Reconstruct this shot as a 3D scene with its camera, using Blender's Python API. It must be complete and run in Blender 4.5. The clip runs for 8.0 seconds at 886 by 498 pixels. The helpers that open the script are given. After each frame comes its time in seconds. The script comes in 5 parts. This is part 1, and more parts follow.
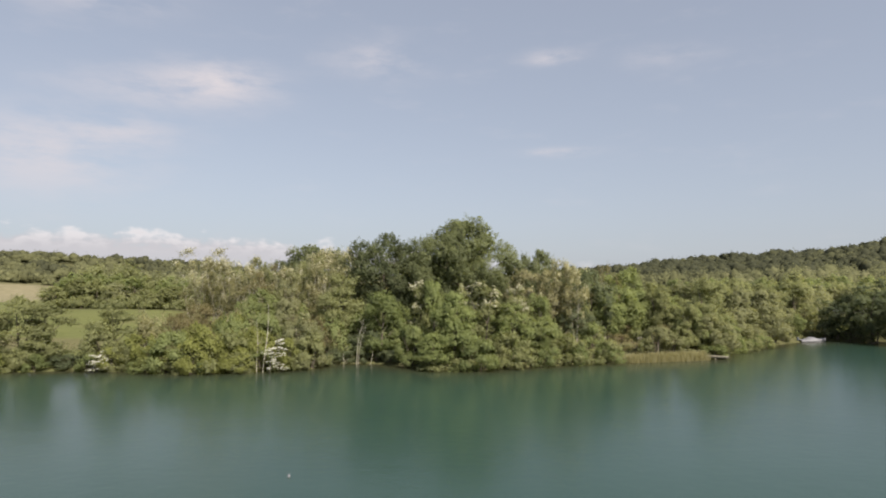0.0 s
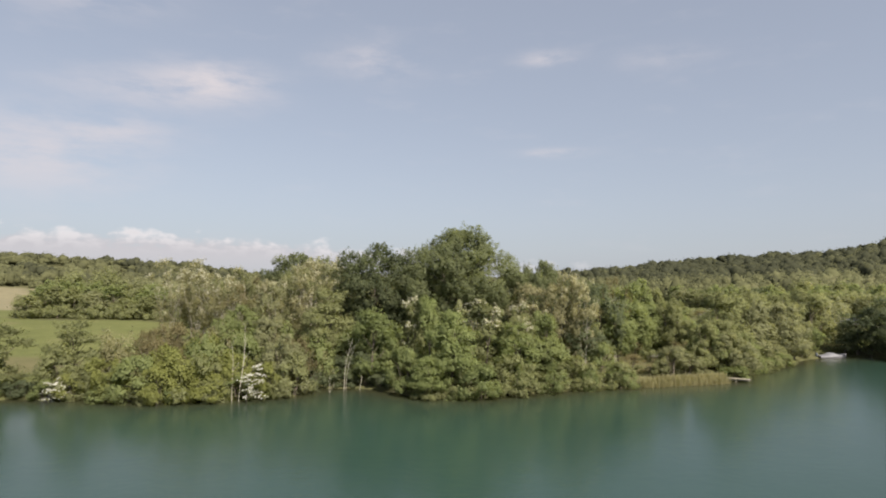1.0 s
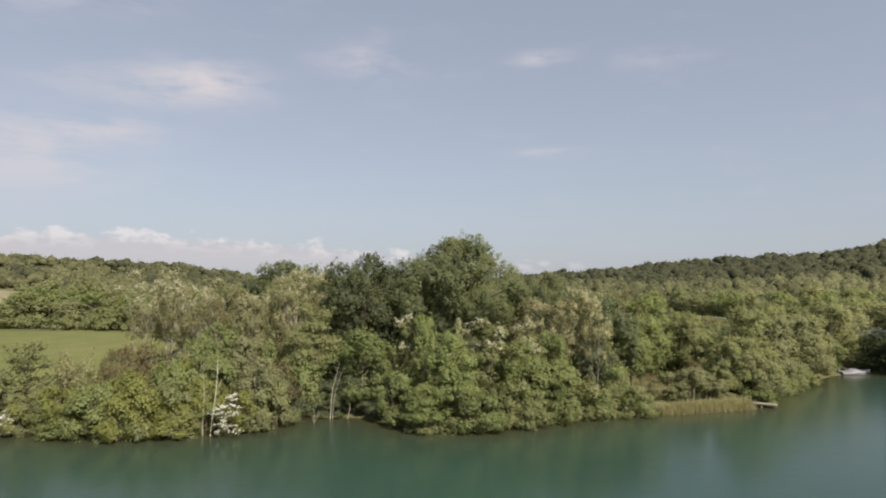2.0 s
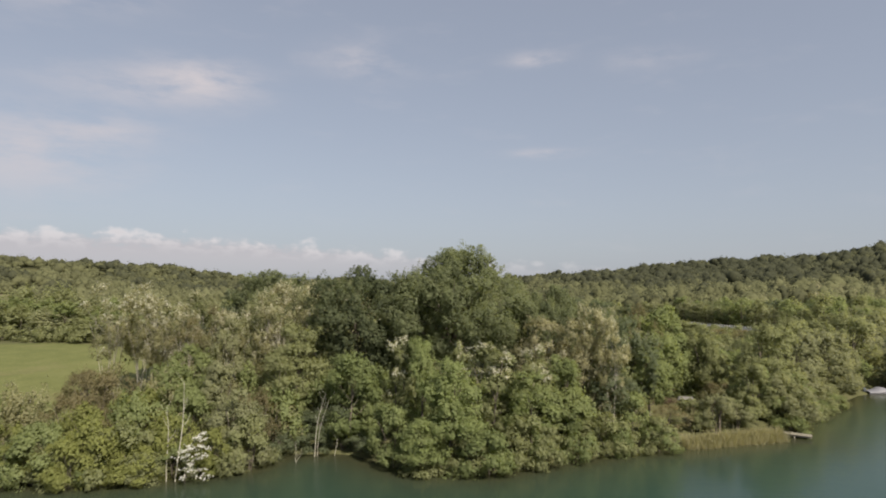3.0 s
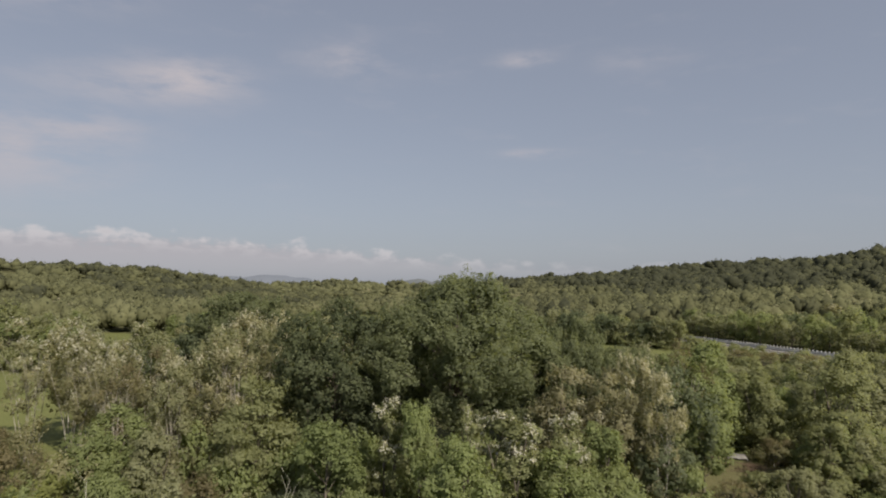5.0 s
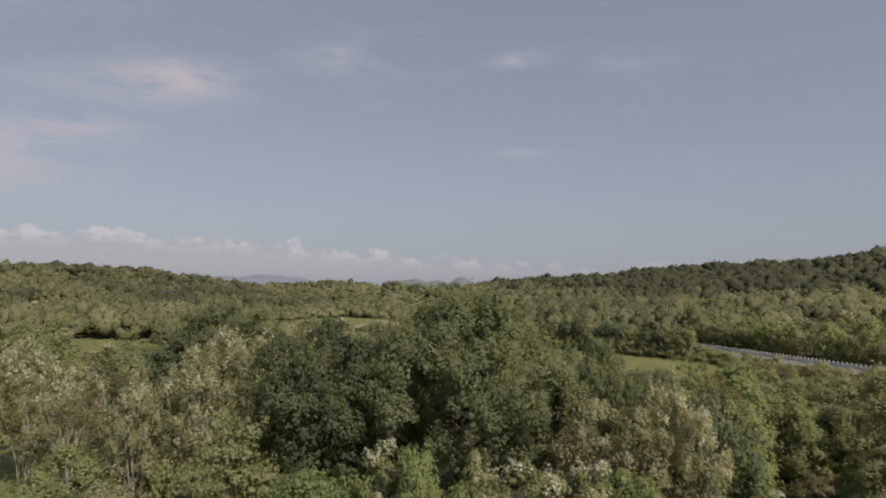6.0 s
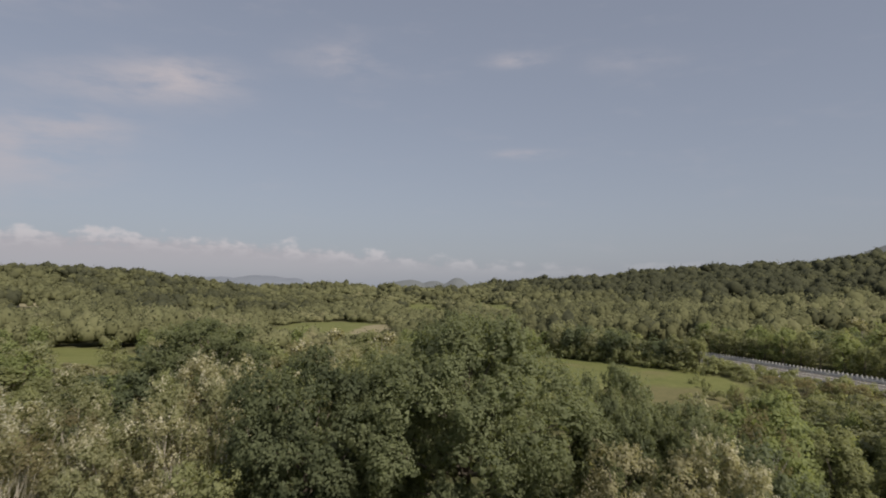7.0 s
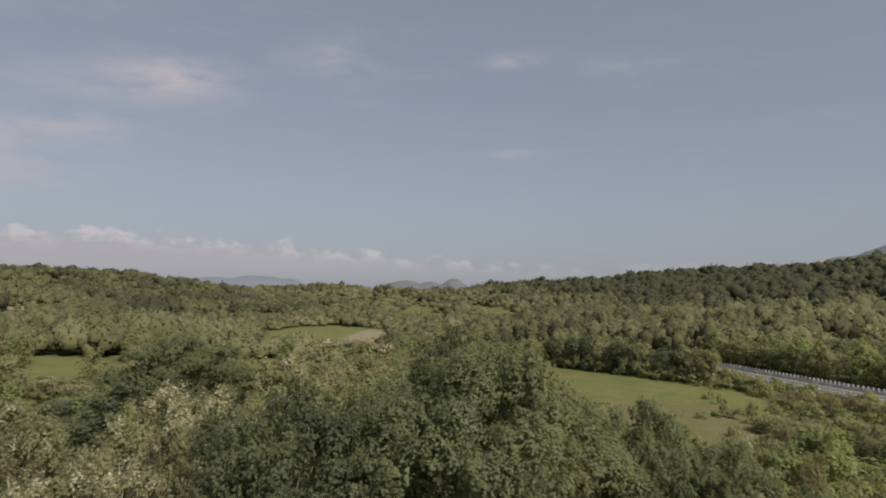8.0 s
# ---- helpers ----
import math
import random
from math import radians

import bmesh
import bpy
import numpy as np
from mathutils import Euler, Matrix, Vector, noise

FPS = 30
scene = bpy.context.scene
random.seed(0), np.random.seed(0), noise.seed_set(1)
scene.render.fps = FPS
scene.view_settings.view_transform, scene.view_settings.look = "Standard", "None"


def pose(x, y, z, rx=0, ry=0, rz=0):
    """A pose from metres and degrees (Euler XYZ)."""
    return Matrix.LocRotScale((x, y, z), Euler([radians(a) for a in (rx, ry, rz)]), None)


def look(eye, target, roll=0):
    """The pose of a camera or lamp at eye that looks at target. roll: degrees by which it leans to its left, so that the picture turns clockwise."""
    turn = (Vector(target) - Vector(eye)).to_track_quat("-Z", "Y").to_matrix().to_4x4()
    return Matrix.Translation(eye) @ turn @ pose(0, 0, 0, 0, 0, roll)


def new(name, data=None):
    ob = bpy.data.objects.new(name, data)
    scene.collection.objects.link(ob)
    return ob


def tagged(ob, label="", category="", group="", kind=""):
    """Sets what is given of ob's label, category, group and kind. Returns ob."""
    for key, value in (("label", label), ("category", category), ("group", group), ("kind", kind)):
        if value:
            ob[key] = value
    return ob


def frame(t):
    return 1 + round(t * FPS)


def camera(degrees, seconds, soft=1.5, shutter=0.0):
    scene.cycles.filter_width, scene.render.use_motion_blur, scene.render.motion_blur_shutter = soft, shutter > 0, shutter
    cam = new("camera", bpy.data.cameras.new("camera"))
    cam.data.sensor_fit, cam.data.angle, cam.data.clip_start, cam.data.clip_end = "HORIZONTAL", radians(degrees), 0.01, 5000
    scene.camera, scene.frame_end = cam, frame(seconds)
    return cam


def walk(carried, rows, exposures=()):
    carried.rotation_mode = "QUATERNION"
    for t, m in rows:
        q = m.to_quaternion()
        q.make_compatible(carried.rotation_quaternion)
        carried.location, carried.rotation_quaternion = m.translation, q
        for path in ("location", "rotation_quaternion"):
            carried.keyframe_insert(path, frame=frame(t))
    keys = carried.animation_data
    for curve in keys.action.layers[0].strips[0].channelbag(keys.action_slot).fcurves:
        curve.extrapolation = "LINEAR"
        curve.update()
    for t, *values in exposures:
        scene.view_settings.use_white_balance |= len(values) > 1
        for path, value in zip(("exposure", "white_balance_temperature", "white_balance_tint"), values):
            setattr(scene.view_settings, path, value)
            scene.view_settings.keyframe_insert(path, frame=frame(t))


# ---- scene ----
cam = camera(70.0, 8.0, 1.9, 0.5)
METRES, EYE, TILT, LEAN, TURN = 60.0, 10.1, 3.4, 0.0, 0.0
ROWS = [
    (0.0, 0.0, 0.0, 0.0, -0.0, 0.0, 0.0),
    (0.5, -0.0008, 0.0625, 0.0139, -0.21, 0.01, -0.01),
    (1.0, -0.0024, 0.1244, 0.026, -0.44, 0.04, -0.06),
    (1.5, -0.0042, 0.1864, 0.0385, -0.67, 0.02, -0.08),
    (3.0, -0.0132, 0.3741, 0.074, -1.5, 0.05, -0.11),
    (3.5, -0.0156, 0.4365, 0.0876, -1.74, 0.07, -0.13),
    (4.0, -0.0182, 0.4983, 0.1001, -1.97, 0.05, -0.15),
    (4.5, -0.0209, 0.5594, 0.1106, -2.19, 0.04, -0.17),
    (6.0, -0.0277, 0.7407, 0.1376, -2.78, 0.04, -0.28),
    (6.5, -0.0299, 0.8015, 0.1495, -2.97, 0.05, -0.32),
    (7.0, -0.0318, 0.8621, 0.16, -3.15, 0.07, -0.34),
    (7.5, -0.0339, 0.9228, 0.1701, -3.33, 0.09, -0.39),
    (8.0, -0.0357, 0.9827, 0.1801, -3.49, 0.11, -0.42),
]
walk(cam, [(t, pose(0, 0, EYE, TILT, LEAN, TURN) @ pose(METRES * x, METRES * y, METRES * z, 90 + pitch, roll, yaw)) for t, x, y, z, yaw, pitch, roll in ROWS],
     exposures=((0.0, 0.72, 6500, 10), (1.5, 0.68, 6500, 10), (3.5, 0.42, 6480, 10), (4.5, 0.26, 6450, 10.5), (6.0, 0.15, 6430, 11.8), (8.0, 0.10, 6430, 11.8)))

# ---- world, sun, exposure ----
SUN_ELEV, SUN_AZ = radians(42), radians(146)   # azimuth clockwise from +y


def math_node(nt, op, a, b=None, clamp=False):
    n = nt.nodes.new("ShaderNodeMath")
    n.operation, n.use_clamp = op, clamp
    for i, v in enumerate((a, b)):
        if v is None:
            continue
        if isinstance(v, (int, float)):
            n.inputs[i].default_value = v
        else:
            nt.links.new(v, n.inputs[i])
    return n.outputs[0]


def mix_colour(nt, fac, a, b, blend="MIX"):
    n = nt.nodes.new("ShaderNodeMix")
    n.data_type, n.blend_type = "RGBA", blend
    for sock, v in ((n.inputs[0], fac), (n.inputs[6], a), (n.inputs[7], b)):
        if isinstance(v, (int, float)):
            sock.default_value = v
        elif isinstance(v, tuple):
            sock.default_value = (*v, 1) if len(v) == 3 else v
        else:
            nt.links.new(v, sock)
    return n.outputs[2]


def noise_node(nt, scale, detail=3.0, rough=0.55, vector=None):
    n = nt.nodes.new("ShaderNodeTexNoise")
    n.inputs["Scale"].default_value, n.inputs["Detail"].default_value, n.inputs["Roughness"].default_value = scale, detail, rough
    if vector is not None:
        nt.links.new(vector, n.inputs["Vector"])
    return n.outputs[0]


def ramp_node(nt, fac, stops):
    n = nt.nodes.new("ShaderNodeValToRGB")
    while len(n.color_ramp.elements) < len(stops):
        n.color_ramp.elements.new(0.5)
    for e, (at, col) in zip(n.color_ramp.elements, stops):
        e.position, e.color = at, (*col, 1) if len(col) == 3 else col
    nt.links.new(fac, n.inputs[0])
    return n.outputs[0]


def smooth_node(nt, v, lo, hi):
    n = nt.nodes.new("ShaderNodeMapRange")
    n.interpolation_type = "SMOOTHSTEP"
    n.inputs["From Min"].default_value, n.inputs["From Max"].default_value = lo, hi
    nt.links.new(v, n.inputs["Value"])
    return n.outputs[0]


def make_world():
    world = bpy.data.worlds.new("sky")
    world.use_nodes = True
    scene.world = world
    nt = world.node_tree
    nt.nodes.clear()
    sky = nt.nodes.new("ShaderNodeTexSky")
    sky.sky_type, sky.sun_disc = "NISHITA", False
    sky.sun_elevation, sky.sun_rotation = SUN_ELEV, SUN_AZ
    sky.altitude, sky.air_density, sky.dust_density, sky.ozone_density = 150, 1.0, 1.6, 1.0
    soft = nt.nodes.new("ShaderNodeHueSaturation")
    soft.inputs["Saturation"].default_value = SKY_SAT
    nt.links.new(sky.outputs[0], soft.inputs["Color"])
    coords = nt.nodes.new("ShaderNodeTexCoord").outputs["Generated"]
    sep = nt.nodes.new("ShaderNodeSeparateXYZ")
    nt.links.new(coords, sep.inputs[0])
    x, y, z = sep.outputs
    az = math_node(nt, "MULTIPLY", math_node(nt, "ARCTAN2", x, y), 57.29578)
    el = math_node(nt, "MULTIPLY", math_node(nt, "ARCSINE", z), 57.29578)
    flat = nt.nodes.new("ShaderNodeCombineXYZ")
    nt.links.new(math_node(nt, "MULTIPLY", az, 0.05), flat.inputs[0])
    nt.links.new(math_node(nt, "MULTIPLY", el, 0.16), flat.inputs[1])
    wisp = noise_node(nt, 2.6, 5, 0.6, flat.outputs[0])
    puff_at = nt.nodes.new("ShaderNodeCombineXYZ")
    nt.links.new(math_node(nt, "MULTIPLY", az, 0.16), puff_at.inputs[0])
    nt.links.new(math_node(nt, "MULTIPLY", el, 0.3), puff_at.inputs[1])
    puff = noise_node(nt, 2.6, 5, 0.5, puff_at.outputs[0])
    # fair-weather clouds: azimuth, elevation, half width, half height, density
    total = None
    for a, e, wa, we, k in CLOUDS:
        da = math_node(nt, "POWER", math_node(nt, "DIVIDE", math_node(nt, "SUBTRACT", az, a), wa), 2)
        de = math_node(nt, "POWER", math_node(nt, "DIVIDE", math_node(nt, "SUBTRACT", el, e), we), 2)
        g = math_node(nt, "MULTIPLY", math_node(nt, "EXPONENT", math_node(nt, "MULTIPLY", math_node(nt, "ADD", da, de), -1.0)), k)
        total = g if total is None else math_node(nt, "ADD", total, g)
    shaped = math_node(nt, "MULTIPLY", total, smooth_node(nt, wisp, 0.3, 0.62))
    # a far row of cumulus low over the horizon, and a thin veil everywhere
    height = math_node(nt, "ADD", math_node(nt, "MULTIPLY", smooth_node(nt, az, 22, -26), 2.6), 1.6)
    lump = math_node(nt, "ADD", height, math_node(nt, "MULTIPLY", math_node(nt, "SUBTRACT", puff, 0.45), 4.0))
    bank = math_node(nt, "MULTIPLY", smooth_node(nt, math_node(nt, "SUBTRACT", lump, el), -0.15, 0.8), smooth_node(nt, el, -0.5, 3.4))
    bank = math_node(nt, "MULTIPLY", bank, math_node(nt, "ADD", math_node(nt, "MULTIPLY", smooth_node(nt, az, 30, -12), 0.72), 0.28))
    veil = math_node(nt, "MULTIPLY", smooth_node(nt, wisp, 0.52, 0.8), 0.12)
    cover = math_node(nt, "ADD", shaped, veil, clamp=True)
    haze = math_node(nt, "MULTIPLY", math_node(nt, "EXPONENT", math_node(nt, "MULTIPLY", math_node(nt, "ABSOLUTE", el), -0.16)), 0.5)
    col = mix_colour(nt, 0.5, soft.outputs[0], VEIL)
    col = mix_colour(nt, haze, col, HAZE)
    col = mix_colour(nt, cover, col, CLOUD)
    depth = math_node(nt, "SUBTRACT", lump, el)
    crest = math_node(nt, "MULTIPLY", math_node(nt, "SUBTRACT", 1.0, smooth_node(nt, depth, 0.3, 1.9)), smooth_node(nt, puff, 0.42, 0.62))
    col = mix_colour(nt, bank, col, mix_colour(nt, crest, CUMULUS, CREST))
    bg = nt.nodes.new("ShaderNodeBackground")
    bg.inputs["Strength"].default_value = SKY_STRENGTH
    nt.links.new(col, bg.inputs["Color"])
    out = nt.nodes.new("ShaderNodeOutputWorld")
    nt.links.new(bg.outputs[0], out.inputs["Surface"])


SKY_SAT, SKY_STRENGTH = 0.62, 0.077
CUMULUS, CREST = (4.85, 4.7, 4.95), (6.6, 6.35, 6.45)
HAZE, VEIL, CLOUD = (4.3, 4.55, 4.9), (3.5, 3.85, 4.8), (5.7, 5.35, 5.6)
CLOUDS = (
    (-19.6, 17.3, 4.2, 1.5, 0.9), (-25.0, 16.0, 6.5, 1.6, 0.45), (-27.0, 12.6, 4.0, 1.0, 0.45), (-33.0, 10.2, 7.5, 3.0, 0.72),
    (-31.0, 22.6, 6.0, 1.3, 0.75), (-6.0, 19.9, 3.8, 1.5, 0.55), (10.0, 19.9, 2.4, 0.6, 0.7), (10.6, 11.9, 3.0, 0.4, 0.6),
    (20.0, 19.2, 3.5, 0.9, 0.3), (-60.0, 24.0, 14.0, 4.0, 0.7), (75.0, 20.0, 12.0, 3.0, 0.5), (160.0, 26.0, 22.0, 5.0, 0.6),
)
make_world()
sun_data = bpy.data.lights.new("sun", "SUN")
sun_data.energy, sun_data.angle, sun_data.color = 4.7, radians(0.6), (1.0, 0.905, 0.76)
sun = new("sun", sun_data)
sun_way = Vector((math.sin(SUN_AZ) * math.cos(SUN_ELEV), math.cos(SUN_AZ) * math.cos(SUN_ELEV), math.sin(SUN_ELEV)))
sun.matrix_basis = look((150, -50, 120), Vector((150, -50, 120)) - sun_way)


# ---- materials ----
def material(name):
    m = bpy.data.materials.new(name)
    m.use_nodes = True
    nt = m.node_tree
    return m, nt, nt.nodes["Principled BSDF"], nt.nodes["Material Output"]


def leaf_material(name, dark, light, through_light=0.6, gloss=0.6, grey=(0.16, 0.17, 0.10)):
    """Foliage: each leaf spray varies, each plant varies, and large soft patches of older and younger leaf."""
    m, nt, p, out = material(name)
    island = nt.nodes.new("ShaderNodeNewGeometry").outputs["Random Per Island"]
    plant_random = nt.nodes.new("ShaderNodeObjectInfo").outputs["Random"]
    coords = nt.nodes.new("ShaderNodeTexCoord").outputs["Object"]
    patch = noise_node(nt, 0.45, 2, 0.5, coords)
    young = nt.nodes.new("ShaderNodeAttribute")
    young.attribute_name = "growth"
    v = math_node(nt, "ADD", math_node(nt, "MULTIPLY", island, 0.14), math_node(nt, "MULTIPLY", math_node(nt, "SUBTRACT", patch, 0.5), 1.0))
    v = math_node(nt, "ADD", v, math_node(nt, "MULTIPLY", math_node(nt, "SUBTRACT", young.outputs["Fac"], 0.35), 0.55))
    v = math_node(nt, "ADD", v, math_node(nt, "MULTIPLY", math_node(nt, "SUBTRACT", plant_random, 0.5), 0.5), clamp=False)
    col = ramp_node(nt, math_node(nt, "ADD", v, 0.38, clamp=True), [(0.0, dark), (0.75, light), (1.0, tuple(0.6 * a + 0.4 * b for a, b in zip(light, grey)))])
    nt.links.new(col, p.inputs["Base Color"])
    p.inputs["Roughness"].default_value = gloss
    p.inputs["Specular IOR Level"].default_value = 0.15
    tr = nt.nodes.new("ShaderNodeBsdfTranslucent")
    warm = mix_colour(nt, 1.0, col, (1.12, 1.1, 0.68), "MULTIPLY")
    nt.links.new(warm, tr.inputs["Color"])
    mix = nt.nodes.new("ShaderNodeMixShader")
    mix.inputs[0].default_value = through_light
    nt.links.new(p.outputs[0], mix.inputs[1])
    nt.links.new(tr.outputs[0], mix.inputs[2])
    nt.links.new(mix.outputs[0], out.inputs["Surface"])
    return m


def plain_material(name, a, b, scale=3.0, rough=0.8, bump=0.3, stretch=(1, 1, 1), metal=0.0, gloss=0.5):
    m, nt, p, out = material(name)
    mp = nt.nodes.new("ShaderNodeMapping")
    mp.inputs["Scale"].default_value = stretch
    nt.links.new(nt.nodes.new("ShaderNodeTexCoord").outputs["Object"], mp.inputs[0])
    fine = noise_node(nt, scale, 5, 0.6, mp.outputs[0])
    broad = noise_node(nt, scale * 0.13, 3, 0.5, mp.outputs[0])
    v = math_node(nt, "ADD", math_node(nt, "MULTIPLY", fine, 0.6), math_node(nt, "MULTIPLY", broad, 0.4))
    nt.links.new(ramp_node(nt, v, [(0.32, a), (0.68, b)]), p.inputs["Base Color"])
    p.inputs["Roughness"].default_value, p.inputs["Metallic"].default_value, p.inputs["Specular IOR Level"].default_value = rough, metal, gloss
    bp = nt.nodes.new("ShaderNodeBump")
    bp.inputs["Strength"].default_value, bp.inputs["Distance"].default_value = bump, 0.05
    nt.links.new(fine, bp.inputs["Height"])
    nt.links.new(bp.outputs[0], p.inputs["Normal"])
    return m


LEAF = {
    "oak": leaf_material("leaf_oak", (0.084, 0.103, 0.059), (0.244, 0.272, 0.152)),
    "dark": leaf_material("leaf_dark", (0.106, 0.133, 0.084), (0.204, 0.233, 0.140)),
    "green": leaf_material("leaf_green", (0.186, 0.224, 0.100), (0.312, 0.352, 0.166)),
    "fresh": leaf_material("leaf_fresh_green", (0.190, 0.228, 0.102), (0.312, 0.358, 0.164)),
    "lime": leaf_material("leaf_lime", (0.200, 0.219, 0.080), (0.324, 0.344, 0.128)),
    "olive": leaf_material("leaf_olive", (0.208, 0.224, 0.116), (0.334, 0.352, 0.188)),
    "willow": leaf_material("leaf_willow", (0.226, 0.238, 0.136), (0.358, 0.366, 0.224)),
    "pale": leaf_material("leaf_pale", (0.236, 0.232, 0.130), (0.366, 0.354, 0.214), grey=(0.42, 0.40, 0.28)),
    "cream": leaf_material("leaf_cream", (0.240, 0.233, 0.137), (0.375, 0.357, 0.232), grey=(0.46, 0.43, 0.33)),
    "brown": leaf_material("leaf_brown", (0.155, 0.137, 0.079), (0.291, 0.258, 0.151)),
    "blossom": leaf_material("blossom_cream", (0.480, 0.455, 0.350), (0.690, 0.660, 0.545), grey=(0.64, 0.61, 0.51)),
    "elder": leaf_material("blossom_elder", (0.520, 0.505, 0.430), (0.710, 0.690, 0.615), grey=(0.62, 0.60, 0.54)),
    "white": leaf_material("blossom_white", (0.600, 0.590, 0.555), (0.780, 0.772, 0.750), 0.45, grey=(0.74, 0.73, 0.71)),
    "reed": leaf_material("leaf_reed", (0.350, 0.330, 0.200), (0.560, 0.520, 0.360)),
}
BARK = plain_material("bark_grey_brown", (0.075, 0.060, 0.045), (0.19, 0.165, 0.13), 6, 0.9, 0.6, (1, 1, 0.25))
BARK_PALE = plain_material("bark_pale", (0.30, 0.27, 0.22), (0.52, 0.49, 0.42), 6, 0.85, 0.5, (1, 1, 0.25))
DEADWOOD = plain_material("weathered_deadwood", (0.33, 0.31, 0.25), (0.58, 0.55, 0.46), 7, 0.85, 0.4, (1, 1, 0.2))
BRUSH = plain_material("brown_dead_branches", (0.07, 0.045, 0.03), (0.17, 0.115, 0.075), 8, 0.9, 0.3)
PLANK = plain_material("weathered_plank", (0.15, 0.135, 0.105), (0.29, 0.265, 0.21), 9, 0.8, 0.4, (0.15, 1, 1))
PAINT_WHITE = plain_material("white_boat_paint", (0.14, 0.14, 0.16), (0.22, 0.22, 0.245), 4, 0.6, 0.05)
BOAT_BLUE = plain_material("dark_blue_grey_tarpaulin", (0.060, 0.072, 0.090), (0.110, 0.128, 0.155), 5, 0.7, 0.3)
SHEET = plain_material("grey_tarpaulin", (0.13, 0.125, 0.115), (0.22, 0.21, 0.195), 5, 0.7, 0.3)
ASPHALT = plain_material("asphalt", (0.100, 0.094, 0.086), (0.150, 0.142, 0.130), 2.0, 0.95, 0.3, gloss=0.12)
CONCRETE = plain_material("pale_concrete", (0.50, 0.49, 0.47), (0.68, 0.67, 0.64), 2.0, 0.85, 0.2)
STEEL = plain_material("galvanised_steel", (0.42, 0.42, 0.41), (0.60, 0.60, 0.58), 3.0, 0.6, 0.1, metal=0.25)
ROAD_PAINT = plain_material("white_road_paint", (0.55, 0.55, 0.53), (0.78, 0.78, 0.75), 4.0, 0.7, 0.1)


def ground_material():
    m, nt, p, out = material("meadow_and_woodland_soil")
    coords = nt.nodes.new("ShaderNodeNewGeometry").outputs["Position"]
    fine, mid, broad = (noise_node(nt, s, 5, 0.6, coords) for s in (2.2, 0.25, 0.03))
    grass = ramp_node(nt, math_node(nt, "ADD", math_node(nt, "MULTIPLY", fine, 0.35), math_node(nt, "ADD", math_node(nt, "MULTIPLY", mid, 0.4), math_node(nt, "MULTIPLY", broad, 0.25))),
                      [(0.34, (0.088, 0.100, 0.034)), (0.52, (0.128, 0.139, 0.048)), (0.68, (0.172, 0.171, 0.070))])
    worn = noise_node(nt, 0.07, 4, 0.62, coords)
    grass = mix_colour(nt, math_node(nt, "MULTIPLY", smooth_node(nt, worn, 0.56, 0.7), 0.4), grass, (0.185, 0.155, 0.085))
    floor = ramp_node(nt, math_node(nt, "ADD", math_node(nt, "MULTIPLY", fine, 0.5), math_node(nt, "MULTIPLY", mid, 0.5)),
                      [(0.36, (0.060, 0.062, 0.030)), (0.5, (0.100, 0.102, 0.046)), (0.66, (0.135, 0.120, 0.072))])
    stubble = ramp_node(nt, mid, [(0.36, (0.190, 0.170, 0.098)), (0.66, (0.255, 0.225, 0.145))])
    open_at = nt.nodes.new("ShaderNodeAttribute")
    open_at.attribute_name = "open_land"
    dry_at = nt.nodes.new("ShaderNodeAttribute")
    dry_at.attribute_name = "dry_land"
    worn_at = nt.nodes.new("ShaderNodeAttribute")
    worn_at.attribute_name = "worn_land"
    rough = ramp_node(nt, math_node(nt, "ADD", math_node(nt, "MULTIPLY", fine, 0.5), math_node(nt, "MULTIPLY", mid, 0.5)), [(0.36, (0.105, 0.098, 0.048)), (0.64, (0.150, 0.130, 0.070))])
    grass = mix_colour(nt, math_node(nt, "MULTIPLY", worn_at.outputs["Fac"], 0.75), grass, rough)
    col = mix_colour(nt, open_at.outputs["Fac"], floor, grass)
    col = mix_colour(nt, dry_at.outputs["Fac"], col, stubble)
    nt.links.new(col, p.inputs["Base Color"])
    p.inputs["Roughness"].default_value = 0.95
    p.inputs["Specular IOR Level"].default_value = 0.15
    bp = nt.nodes.new("ShaderNodeBump")
    bp.inputs["Strength"].default_value, bp.inputs["Distance"].default_value = 0.6, 0.15
    nt.links.new(fine, bp.inputs["Height"])
    nt.links.new(bp.outputs[0], p.inputs["Normal"])
    return m


def water_material():
    m, nt, p, out = material("green_lake_water")
    coords = nt.nodes.new("ShaderNodeNewGeometry").outputs["Position"]
    broad = noise_node(nt, 0.03, 3, 0.5, coords)
    # murky shallows, with the bank trees' dark reflection painted into the same brown
    shallow_and_reflected = nt.nodes.new("ShaderNodeAttribute")
    shallow_and_reflected.attribute_name = "shallow_and_reflected"
    deep = ramp_node(nt, broad, [(0.35, (0.019, 0.048, 0.036)), (0.7, (0.027, 0.061, 0.049))])
    nt.links.new(mix_colour(nt, shallow_and_reflected.outputs["Fac"], deep, (0.045, 0.046, 0.024)), p.inputs["Base Color"])
    p.inputs["Roughness"].default_value = 0.2
    p.inputs["IOR"].default_value = 1.333
    ripple = noise_node(nt, 1.6, 4, 0.55, coords)
    swell = noise_node(nt, 0.35, 2, 0.5, coords)
    b1 = nt.nodes.new("ShaderNodeBump")
    b1.inputs["Strength"].default_value, b1.inputs["Distance"].default_value = 0.3, 0.05
    nt.links.new(ripple, b1.inputs["Height"])
    b2 = nt.nodes.new("ShaderNodeBump")
    b2.inputs["Strength"].default_value, b2.inputs["Distance"].default_value = 0.2, 0.08
    nt.links.new(swell, b2.inputs["Height"])
    nt.links.new(b1.outputs[0], b2.inputs["Normal"])
    nt.links.new(b2.outputs[0], p.inputs["Normal"])
    return m


